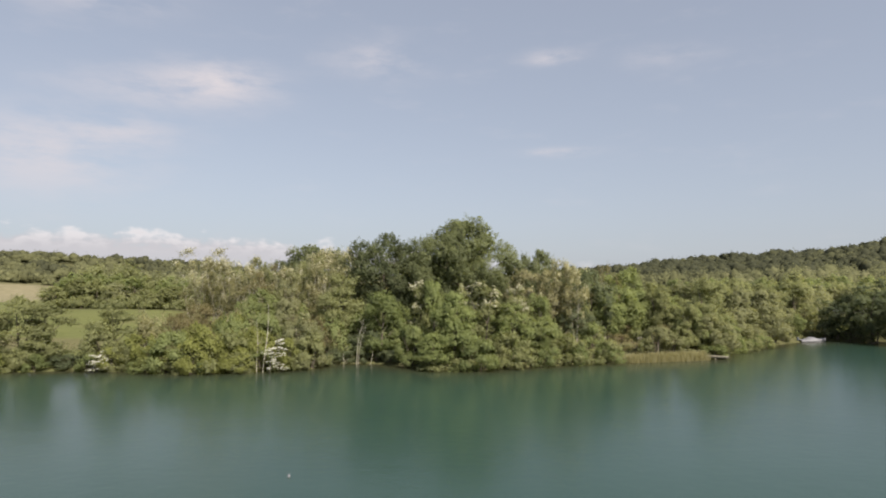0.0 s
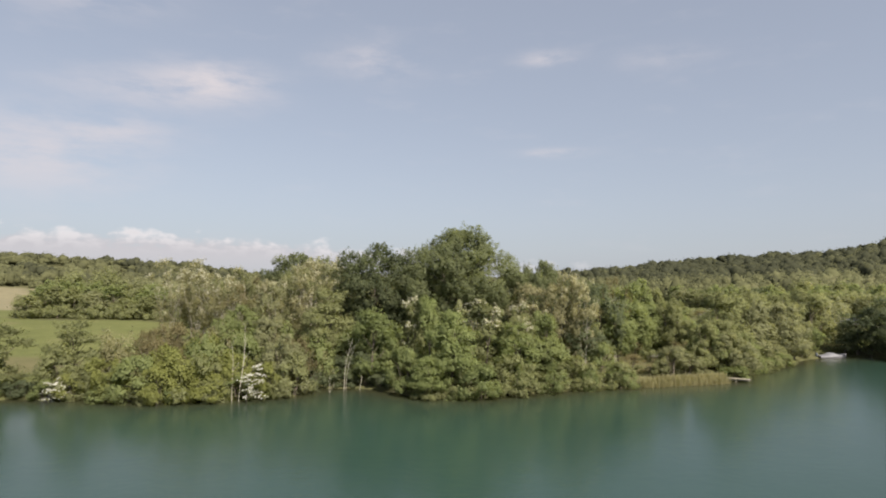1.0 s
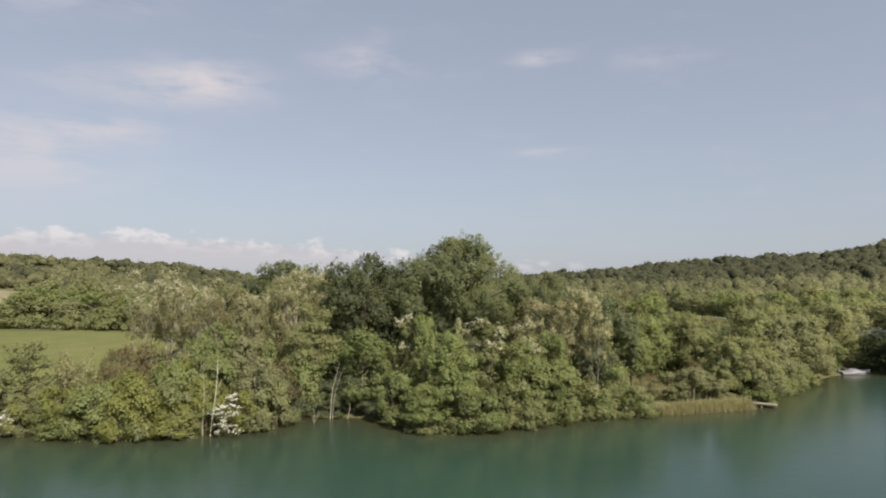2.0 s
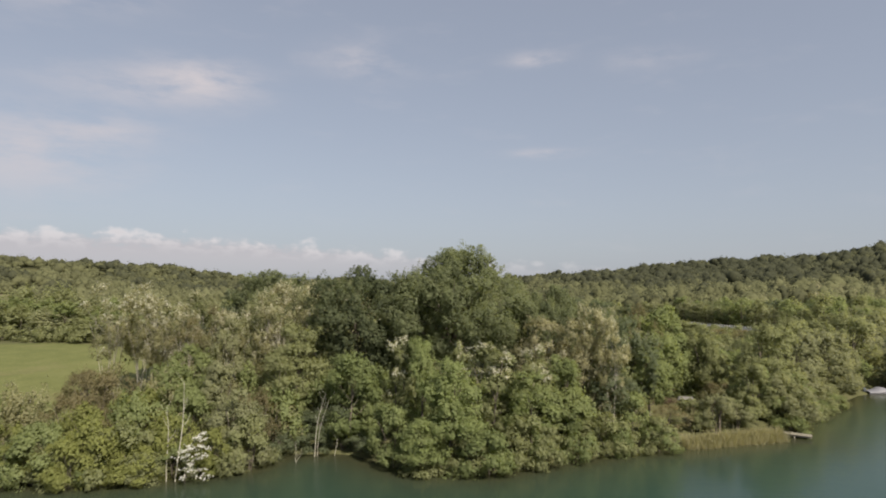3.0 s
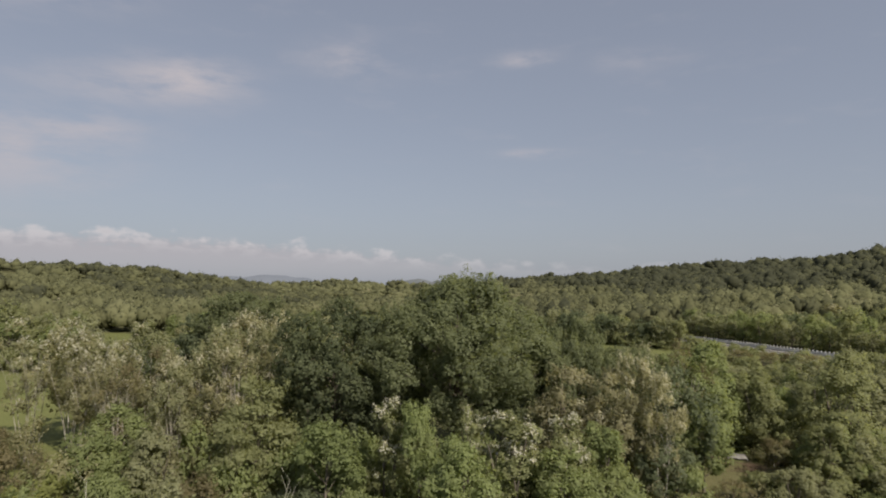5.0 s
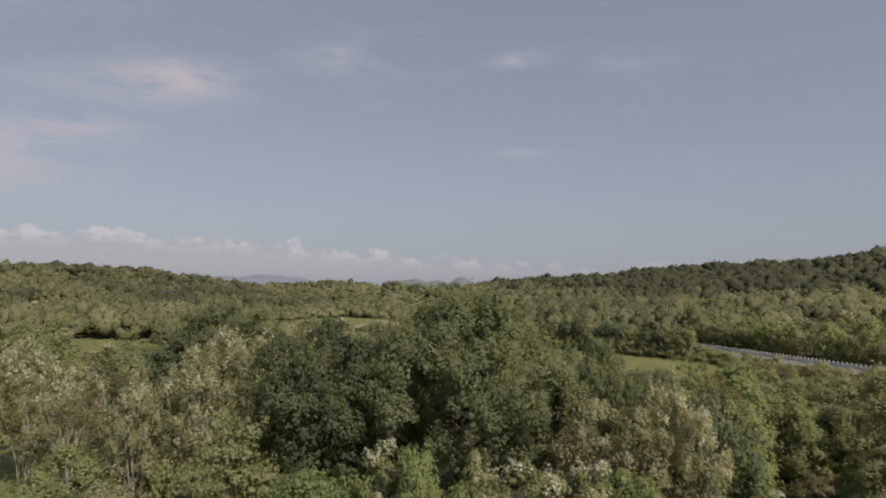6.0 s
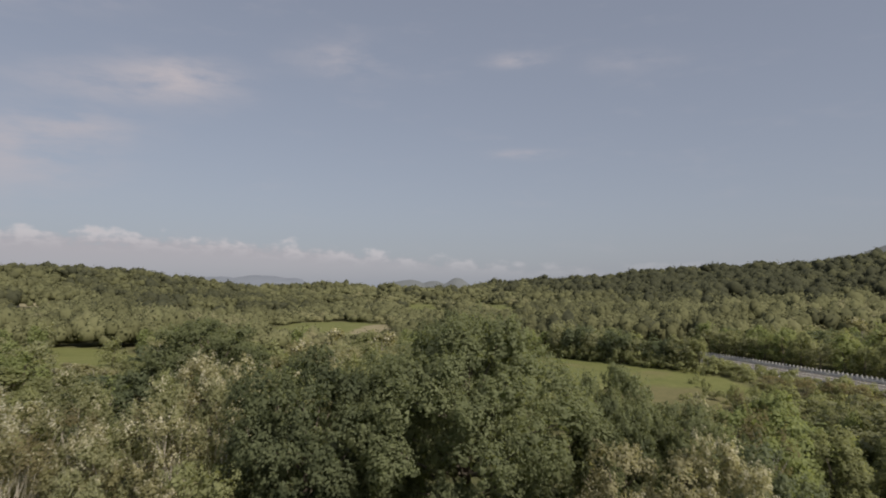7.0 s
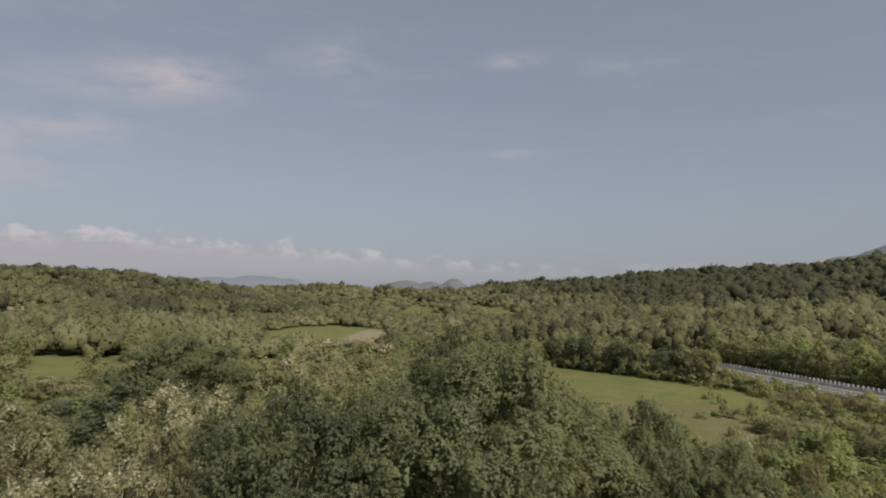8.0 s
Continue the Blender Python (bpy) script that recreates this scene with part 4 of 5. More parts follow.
for row in (("shrub", -23.0, 82.4, 6.4, 5.2), ("olive_shrub", -39.5, 76.6, 3.6, 4.6), ("lime_shrub", -30.5, 79.0, 5.6, 5.4), ("olive_shrub", -19.0, 82.5, 5.0, 5.0),
            ("shrub", -6.3, 87.0, 5.6, 5.4), ("shrub", 6.5, 86.0, 6.0, 6.0), ("olive_shrub", 12.0, 87.0, 6.0, 6.0), ("shrub", 20.0, 87.5, 5.0, 5.4),
            ("olive_shrub", 27.2, 89.6, 3.8, 4.4), ("shrub", 39.0, 92.6, 3.6, 4.6), ("olive_shrub", 44.5, 99.5, 4.0, 5.0), ("olive_shrub", 51.5, 106.4, 4.6, 5.6),
            ("shrub", 66.5, 121.0, 5.0, 6.0), ("brown_shrub", 24.5, 89.0, 3.6, 4.2), ("olive_shrub", -56.0, 78.0, 3.0, 5.0), ("dark_shrub", -13.8, 86.0, 3.0, 4.4), ("dark_shrub", -10.8, 87.6, 3.6, 4.8)):
    plant(*row)
for x, y, top, wide in ((40.6, 95.2, 3.4, 4.6), (44.2, 99.0, 3.8, 4.8), (47.4, 102.6, 4.2, 5.0), (51.0, 106.0, 4.0, 5.0), (54.6, 109.2, 4.6, 5.4), (58.6, 112.4, 4.4, 5.4), (61.2, 115.0, 4.0, 4.6)):
    plant("willow" if x > 50 else "olive_shrub", x, y, top, wide)
# the leafy fringe along the water's edge, and undergrowth that closes the wood towards the lake
rng_bank = random.Random(31)
for i, (x, y) in enumerate(bank_points(-82, 62, 2.3)):
    if 23 < x < 38 or -46.5 < x < -43.5:
        continue
    kind = ("lime_shrub", "olive_shrub", "shrub")[i % 3] if x < -17 else ("green_thicket", "thicket")[i % 2]
    back = rng_bank.uniform(-0.7, 0.9)
    # the inlet lies in shadow, put in here as darker leaves
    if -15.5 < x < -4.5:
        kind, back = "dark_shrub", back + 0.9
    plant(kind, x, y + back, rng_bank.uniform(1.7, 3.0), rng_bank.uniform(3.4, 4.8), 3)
for i in range(125):
    x, back = rng_bank.uniform(-46, 60), rng_bank.uniform(3.5, 30 if i % 3 else 14)
    y = float(np.interp(x, LAKE[4:24, 0], LAKE[4:24, 1])) + back
    if 24.5 < x < 37 and 91.5 < y < 103 or patch_mask(np.array([x]), np.array([y]), FIELDS)[0] > 0.5:
        continue
    plant(("thicket", "pale_thicket", "brown_shrub", "pale_thicket", "green_thicket")[i % 5] if x < -14 else ("green_thicket", "thicket")[i % 2], x, y, ground_z(x, y) + rng_bank.uniform(3.2, 6.0), rng_bank.uniform(4.6, 6.4), 3)
# undergrowth below the oaks; its dark leaf colour stands in for the shaded gaps
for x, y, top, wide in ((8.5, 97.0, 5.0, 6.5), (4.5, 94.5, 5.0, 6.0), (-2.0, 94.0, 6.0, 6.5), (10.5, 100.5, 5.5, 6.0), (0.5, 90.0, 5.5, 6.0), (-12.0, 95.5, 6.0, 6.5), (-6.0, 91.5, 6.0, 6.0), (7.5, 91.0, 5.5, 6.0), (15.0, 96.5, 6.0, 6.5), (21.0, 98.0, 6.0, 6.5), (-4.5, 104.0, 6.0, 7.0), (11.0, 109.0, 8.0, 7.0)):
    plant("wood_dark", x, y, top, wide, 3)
plant("cypress", -119.0, 748.0, 27.0, 4.0, 1, "skyline trees")
# the trees of the east bank, dark-leaved so that their colour holds its shade
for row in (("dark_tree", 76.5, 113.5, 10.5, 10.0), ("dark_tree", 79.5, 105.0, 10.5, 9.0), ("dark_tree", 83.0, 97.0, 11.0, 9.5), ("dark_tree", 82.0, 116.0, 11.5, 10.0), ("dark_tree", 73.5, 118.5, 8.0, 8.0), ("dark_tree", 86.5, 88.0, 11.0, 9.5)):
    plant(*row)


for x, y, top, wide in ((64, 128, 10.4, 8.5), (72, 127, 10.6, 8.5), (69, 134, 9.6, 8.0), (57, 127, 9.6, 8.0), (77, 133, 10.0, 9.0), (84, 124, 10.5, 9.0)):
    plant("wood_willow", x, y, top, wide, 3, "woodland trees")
# low growth down to the water, its dark leaves deepening the bank's shadow
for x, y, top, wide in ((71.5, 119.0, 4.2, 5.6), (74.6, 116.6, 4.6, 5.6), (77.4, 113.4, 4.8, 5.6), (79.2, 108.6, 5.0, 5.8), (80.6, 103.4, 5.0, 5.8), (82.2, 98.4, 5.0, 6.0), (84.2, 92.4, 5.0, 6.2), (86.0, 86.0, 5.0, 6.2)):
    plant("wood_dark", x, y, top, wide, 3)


# ---- the wood behind, tree by tree, then as one mass ----
def wooded(x, y):
    """Whether a tree may stand there."""
    if lake_distance(np.array([x]), np.array([y]))[0] < 6:
        return False
    s, near = road_offset(x, y)
    if near and -3.0 < s < (27 if y < 232 else 16.5):
        return False
    return patch_mask(np.array([x]), np.array([y]), FIELDS)[0] < 0.25 and patch_mask(np.array([x]), np.array([y]), DRY)[0] < 0.3


def scatter_middle():
    rng = random.Random(11)
    y = 110.0
    while y < 236:
        x = -0.66 * y - 8
        while x < 0.76 * y + 6:
            px, py = x + rng.uniform(-2, 2), y + rng.uniform(-2, 2)
            x += 6.6 + y * 0.012
            if not wooded(px, py) or (py < 136 and -42 < px < 16):
                continue
            kind = rng.choices(("wood_dark", "wood_green", "wood_olive", "wood_willow", "wood_pale"), (2, 5, 5, 4, 1.2 if px > 0 else 2.4))[0]
            z = ground_z(px, py)
            tall = rng.uniform(5.5, 9.0)
            if -95 < px < -40 and 116 < py < 198:
                if px < -62 and py < 168:
                    continue
                tall, kind = rng.uniform(2.6, 4.6), rng.choice(("wood_olive", "wood_pale", "wood_willow"))
                if px < -60 and py > 178:
                    tall = rng.uniform(1.8, 2.8)
                plant(kind, px, py, z + tall, rng.uniform(6.0, 8.0), 3, "woodland trees")
                continue
            if 15 < px < 78 and 118 < py < 205 or (15 < px < 75 and py < 150):
                continue
            if -52 < px < -20 and 186 < py < 219:
                tall = rng.uniform(1.8, 3.2)
            if px < -45 and py < 185:
                tall = rng.uniform(5, 7)
            plant(kind, px, py, z + tall, rng.uniform(6.5, 9.5) * (0.75 if tall < 5 else 1), 3, "woodland trees")
        y += 6.2 + y * 0.008


def road_point(y, left, z):
    ys = [p[1] for p in ROAD]
    x = float(np.interp(y, ys, [p[0] for p in ROAD]))
    x2 = float(np.interp(y + 1, ys, [p[0] for p in ROAD]))
    d = Vector((x2 - x, 1, 0)).normalized()
    return Vector((x, y, z)) + Vector((-d.y, d.x, 0)) * left, math.degrees(math.atan2(-d.x, d.y))


def hedge_row():
    rng = random.Random(5)
    for i in range(13):
        f = i / 12
        plant("wood_dark" if i % 4 else "wood_willow", 40 + 21 * f + rng.uniform(-0.8, 0.8), 226 - 35 * f, 4.6 + rng.uniform(7.2, 9.2) - 2.0 * f, rng.uniform(6.5, 8.5), 3, "roadside hedge")
    for i in range(26):
        f = i / 25
        scrub_bush(38.6 + 20.5 * f + rng.uniform(-0.6, 0.6), 223.5 - 34.5 * f + rng.uniform(-0.6, 0.6), 4.4 + rng.uniform(2.0, 3.6), rng.uniform(4.0, 5.4))
    y = 150.0
    while y < 236:
        q, _ = road_point(y, rng.uniform(-7.5, -4.5), 0)
        plant(("wood_green", "wood_olive", "wood_willow")[int(y) % 3], q.x, y, ground_z(q.x, y) + rng.uniform(5.0, 8.5), rng.uniform(6.0, 8.5), 3, "woodland trees")
        y += 5.2
    for x, y, tall in ((62.0, 188.0, 6.4), (59.5, 194.0, 7.4), (64.5, 184.5, 3.6), (66.5, 180.0, 2.4)):
        plant("wood_olive", x, y, ground_z(x, y) + tall, 6.0, 3, "roadside hedge")
    for x, y, tall in ((69.5, 163.0, 3.2), (71.5, 157.5, 3.8), (73.0, 153.0, 4.2), (75.5, 148.5, 4.6), (78.0, 143.0, 4.6), (72.0, 147.0, 3.6), (66.5, 168.5, 2.6)):
        plant("brown_shrub", x, y, ground_z(x, y) + tall, 6.2, 2, "roadside hedge")
    for i in range(34):
        x, y = 56 + rng.gauss(0, 4.5), 157 + rng.gauss(0, 7.0)
        if road_offset(x, y)[0] > 14:
            scrub_bush(x, y, ground_z(x, y) + rng.uniform(0.7, 2.2), rng.uniform(1.8, 3.8))
    y = 146.0
    while y < 226:
        q, _ = road_point(y, rng.uniform(14.5, 16.5), 0)
        scrub_bush(q.x, y, ground_z(q.x, y) + rng.uniform(1.5, 3.0), rng.uniform(3.0, 4.6))
        y += 2.4
    for x, y, tall in ((46, 128, 4.2), (50, 138, 3.6), (42, 121, 5.0), (54.5, 147, 3.2), (36.5, 112.5, 6.6), (40.5, 116.5, 5.8), (58, 134, 4.2), (62, 143, 3.6), (52, 124, 4.8)):
        plant("wood_willow" if x > 50 else "wood_green", x, y, ground_z(x, y) + tall, 8.5, 3, "woodland trees")


def scrub():
    """Low bushes on the rough ground between the meadow, the lake wood and the road."""
    rng = random.Random(8)
    for i in range(520):
        x, y = rng.uniform(18, 84), rng.uniform(112, 200)
        if i >= 430:
            x, y = rng.uniform(-76, -42), rng.uniform(120, 188)
        s, near = road_offset(x, y)
        if s < 16 or patch_mask(np.array([x]), np.array([y]), FIELDS)[0] > 0.5 or lake_distance(np.array([x]), np.array([y]))[0] < 5:
            continue
        scrub_bush(x, y, ground_z(x, y) + rng.uniform(1.2, 3.2), rng.uniform(3.5, 6.0))


def west_hedge():
    rng = random.Random(15)
    for i in range(9):
        f = i / 8
        for back in (0, 5.5, 11.0):
            x, y = -97 + 33 * f + rng.uniform(-1, 1) - back * 0.3, 166 - 15 * f + back + 4.0 * f * f + rng.uniform(-1, 1)
            tall = rng.uniform(6.4, 8.4) + 0.3 * back - 3.5 * abs(f - 0.25)
            plant(rng.choice(("wood_olive", "wood_green", "wood_olive", "wood_willow")), x, y, ground_z(x, y) + tall, rng.uniform(8, 10), 3, "meadow hedge")
    for i in range(17):
        f = i / 16
        x, y = -100 + 36 * f + rng.uniform(-1, 1), 161.5 - 15 * f + 4.0 * f * f + rng.uniform(-1, 1)
        scrub_bush(x, y, ground_z(x, y) + rng.uniform(2.2, 3.6), rng.uniform(4.5, 6.0))


west_hedge()
scrub()
scatter_middle()
hedge_row()
build_scrub()

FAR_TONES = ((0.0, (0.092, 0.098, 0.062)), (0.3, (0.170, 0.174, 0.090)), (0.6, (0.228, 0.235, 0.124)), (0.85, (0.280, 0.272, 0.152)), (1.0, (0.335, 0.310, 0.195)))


def far_leaf_material():
    m, nt, p, out = material("far_woodland_foliage")
    tint = nt.nodes.new("ShaderNodeAttribute")
    tint.attribute_name = "tint"
    island = nt.nodes.new("ShaderNodeNewGeometry").outputs["Random Per Island"]
    mottle = noise_node(nt, 0.9, 3, 0.6, nt.nodes.new("ShaderNodeNewGeometry").outputs["Position"])
    v = math_node(nt, "ADD", tint.outputs["Fac"], math_node(nt, "MULTIPLY", math_node(nt, "SUBTRACT", island, 0.5), 0.12))
    v = math_node(nt, "ADD", v, math_node(nt, "MULTIPLY", math_node(nt, "SUBTRACT", mottle, 0.5), 0.3), clamp=True)
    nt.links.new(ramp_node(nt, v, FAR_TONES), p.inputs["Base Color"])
    p.inputs["Roughness"].default_value = 0.8
    p.inputs["Specular IOR Level"].default_value = 0.1
    tr = nt.nodes.new("ShaderNodeBsdfTranslucent")
    nt.links.new(p.inputs["Base Color"].links[0].from_socket, tr.inputs["Color"])
    mix = nt.nodes.new("ShaderNodeMixShader")
    mix.inputs[0].default_value = 0.5
    nt.links.new(p.outputs[0], mix.inputs[1])
    nt.links.new(tr.outputs[0], mix.inputs[2])
    nt.links.new(mix.outputs[0], out.inputs["Surface"])
    return m


FAR_LEAF = far_leaf_material()


# far trees: reach of the ring, spacing, lobes a crown, sprays a lobe and their length, sides and rings of a lobe, its upright stretch
FAR_RINGS = ((178, 330, 6.2, 6, 26, 0.78, 6, 2, 1.6), (330, 620, 8.2, 5, 14, 1.1, 6, 2, 1.3), (620, 1020, 11.5, 4, 7, 1.65, 5, 2, 1.05))


def lobe_shape(sides, rings):
    """A round lobe open below: unit points and triangles."""
    ups = np.cos(np.linspace(0.0, 2.15, rings + 1))[1:]
    pts = [(math.sqrt(1 - u * u) * math.cos(6.2832 * (i + 0.5 * j) / sides), math.sqrt(1 - u * u) * math.sin(6.2832 * (i + 0.5 * j) / sides), u) for j, u in enumerate(ups) for i in range(sides)] + [(0, 0, 1.0)]
    tri = [(len(pts) - 1, i, (i + 1) % sides) for i in range(sides)]
    for j in range(rings - 1):
        for i in range(sides):
            p, q, r, t = j * sides + i, j * sides + (i + 1) % sides, (j + 1) * sides + i, (j + 1) * sides + (i + 1) % sides
            tri += [(p, r, q), (q, r, t)]
    return np.array(pts), np.array(tri)


def far_woods():
    """Thousands of far trees as one mass: each a few leafy lobes of different height, ragged with sprays."""
    rng = np.random.default_rng(21)
    verts, faces, tints, normals, base = [], [], [], [], 0
    for r0, r1, gap, lobes, sprays, size, sides, rings, stretch in FAR_RINGS:
        pts = []
        r = r0
        while r < r1:
            a = -43.0
            while a < 46:
                aa = radians(a + rng.uniform(-0.9, 0.9) * degrees_of(gap, r))
                rr = r + rng.uniform(-0.9, 0.9) * gap
                pts.append((rr * math.sin(aa), 58 + rr * math.cos(aa)))
                a += degrees_of(gap, r)
            r += gap
        xy = np.array(pts)
        d, (s, near) = lake_distance(xy[:, 0], xy[:, 1]), road_offset(xy[:, 0], xy[:, 1])
        ok = (d > 6) & ~(near & (s > -3.0) & (s < 16.5)) & (patch_mask(xy[:, 0], xy[:, 1], FIELDS) < 0.25) & (patch_mask(xy[:, 0], xy[:, 1], DRY) < 0.3) & (xy[:, 1] > 238)
        xy = xy[ok & (rng.uniform(0, 1, len(xy)) > 0.1)]
        n = len(xy)
        x, y = xy[:, 0], xy[:, 1]
        z = land(x, y)
        grow = rng.uniform(0, 1, n) ** 2.0
        stand = np.sin(x * 0.083 + 1.3 * np.sin(y * 0.031)) * np.sin(y * 0.061 + 1.1 * np.sin(x * 0.043))
        tall, wide = (6.4 + 5.0 * grow + rng.uniform(0, 2.6, n)) * (1 + 0.2 * stand), (0.66 + 0.72 * grow) * gap
        away = np.hypot(x, y - 58)
        valley = np.exp(-((np.degrees(np.arctan2(x, y - 58)) + 3) / 14) ** 4) * (1 - step(away, 600, 760))
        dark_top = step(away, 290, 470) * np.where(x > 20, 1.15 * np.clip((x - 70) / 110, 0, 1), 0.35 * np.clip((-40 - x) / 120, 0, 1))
        tall, wide = tall * (1 - 0.42 * valley) * (1 + 0.1 * dark_top), wide * (1 + 0.15 * dark_top)
        belt = np.sin(x * 0.017 + 0.7) * np.sin(y * 0.011 + 2.0) + 0.6 * np.sin(x * 0.05 + y * 0.04)
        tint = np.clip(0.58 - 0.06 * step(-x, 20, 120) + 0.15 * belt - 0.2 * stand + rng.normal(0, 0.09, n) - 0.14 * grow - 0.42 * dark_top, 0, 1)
        # the lobes of each crown: one in the middle, the others round it and lower
        turn = rng.uniform(0, 6.28, (n, 1)) + np.arange(lobes)[None] * 6.283 / (lobes - 1) + rng.uniform(-0.4, 0.4, (n, lobes))
        out = rng.uniform(0.35, 0.72, (n, lobes))
        out[:, 0] = 0.08
        rise = rng.uniform(0.6, 0.92, (n, lobes))
        rise[:, 0] = rng.uniform(0.92, 1.0, n)
        rise[:, 1:3] = rng.uniform(0.34, 0.52, (n, 2))
        broad = wide[:, None] * rng.uniform(0.34, 0.52, (n, lobes))
        high = np.minimum(tall[:, None] * rise * 0.5, broad * stretch * rng.uniform(0.75, 1.3, (n, lobes)))
        radii = np.stack([broad, broad, high], axis=2)
        centre = np.stack([x[:, None] + np.cos(turn) * out * wide[:, None], y[:, None] + np.sin(turn) * out * wide[:, None], z[:, None] + tall[:, None] * rise - high], axis=2)
        age = np.clip(tint[:, None] + rng.normal(0, 0.05, (n, lobes)), 0, 1)
        mid = np.stack([x, y, z + tall * 0.45], axis=1)
        ball, tri = lobe_shape(sides, rings)
        k = len(ball)
        rough = rng.uniform(0.8, 1.12, (n, lobes, k, 1))
        core = centre[:, :, None] + ball * radii[:, :, None] * rough * 0.8
        whole = unit_rows(core - mid[:, None, None])
        verts.append(core.reshape(-1, 3))
        faces.append((tri[None] + (np.arange(n * lobes) * k)[:, None, None]).reshape(-1, 3) + base)
        normals.append(unit_rows(ball * 0.75 + whole * 0.35 + rng.normal(0, 0.1, core.shape)).reshape(-1, 3))
        tints.append(np.repeat(np.clip(age - 0.05, 0, 1).ravel(), k))
        base += n * lobes * k
        # sprays that roughen the lobes and their outline
        d3 = unit_rows(rng.normal(size=(n, lobes, sprays, 3)))
        d3[..., 2] = np.where(d3[..., 2] < -0.4, -d3[..., 2], d3[..., 2])
        c = centre[:, :, None] + d3 * radii[:, :, None] * rng.uniform(0.68, 1.0, (n, lobes, sprays, 1)) ** 0.5 * rng.uniform(0.9, 1.22, (n, lobes, 1, 1))
        soft = unit_rows(d3 * 0.75 + unit_rows(c - mid[:, None, None]) * 0.35).reshape(-1, 3)
        m = len(soft)
        facing = soft + rng.normal(0, 0.35, (m, 3))
        v, q = leaf_sprays(c.reshape(-1, 3), facing, size * rng.uniform(0.6, 1.4, m), rng, -0.9, 0.85)
        verts.append(v)
        faces.append(q + base)
        normals.append(np.repeat(unit_rows(soft + 0.2 * unit_rows(facing)), 3, axis=0))
        tints.append(np.repeat(np.clip(np.repeat(age.ravel(), sprays) + rng.normal(0.04, 0.05, m), 0, 1), 3))
        base += len(v)
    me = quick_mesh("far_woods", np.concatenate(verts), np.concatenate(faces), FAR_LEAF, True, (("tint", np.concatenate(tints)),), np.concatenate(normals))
    tagged(new("far_woods", me), "mixed green woods covering the far hills", "woods", kind="stuff")


def degrees_of(gap, r):
    return math.degrees(gap / r)


far_woods()


# ---- distant hills, tinted blue for haze ----
def distant_hills():
    # aerial haze is painted into both base colours, bluest on the farthest hills
    faint = plain_material("far_hills_haze_tint", (0.145, 0.165, 0.20), (0.17, 0.19, 0.22), 0.004, 1.0, 0.0)
    nearer = plain_material("nearer_hills_haze_tint", (0.110, 0.123, 0.130), (0.140, 0.152, 0.154), 0.006, 1.0, 0.0)
    for az0, az1, r, peaks in ((-22, -8, 4400, ((-13, 100, 5), (-16.5, 90, 4), (-10.5, 84, 3))), (-3.5, 8.0, 3200, ((4.4, 70, 1.5), (0, 60, 2.6), (2.2, 54, 2.0))),
                               (26, 50, 2600, ((41, 195, 7.5), (36, 140, 4.0)))):
        vs, fs, k = [], [], 60
        for i in range(k + 1):
            az = az0 + (az1 - az0) * i / k
            top = max(hgt * math.exp(-((az - c) / w) ** 2) for c, hgt, w in peaks) + 1.6 * math.sin(az * 3.1) + 0.7 * math.sin(az * 8)
            edge = min(1, i / 6, (k - i) / 6)
            for j, (back, f) in enumerate(((-500, 0.0), (-180, 0.55), (0, 1.0), (400, 0.2))):
                rr = r + back
                vs.append((rr * math.sin(radians(az)), 58 + rr * math.cos(radians(az)), -4 + (top + 4) * f * edge))
            if i:
                for j in range(3):
                    a = (i - 1) * 4 + j
                    fs.append((a, a + 4, a + 5, a + 1))
        tagged(new("distant_hill", quick_mesh("distant_hill", np.array(vs), np.array(fs), faint if r > 4000 else nearer, True)), "far-off hill with blue-grey haze put into its colour", "hill", kind="structure")


distant_hills()


# ---- road with its barriers ----
def strip(name, mat, profile, y0, y1, gap, parent=None):
    """A strip along the road: the profile's (offset, height) points swept from y0 to y1."""
    vs, fs, k = [], [], len(profile)
    count = int((y1 - y0) / gap)
    for i in range(count + 1):
        for left, z in profile:
            vs.append(tuple(road_point(y0 + (y1 - y0) * i / count, left, z)[0]))
        if i:
            for j in range(k - 1):
                a = (i - 1) * k + j
                fs.append((a, a + 1, a + k + 1, a + k))
    ob = new(name, quick_mesh(name, np.array(vs), np.array(fs), mat))
    if parent:
        ob.parent = parent
    return ob


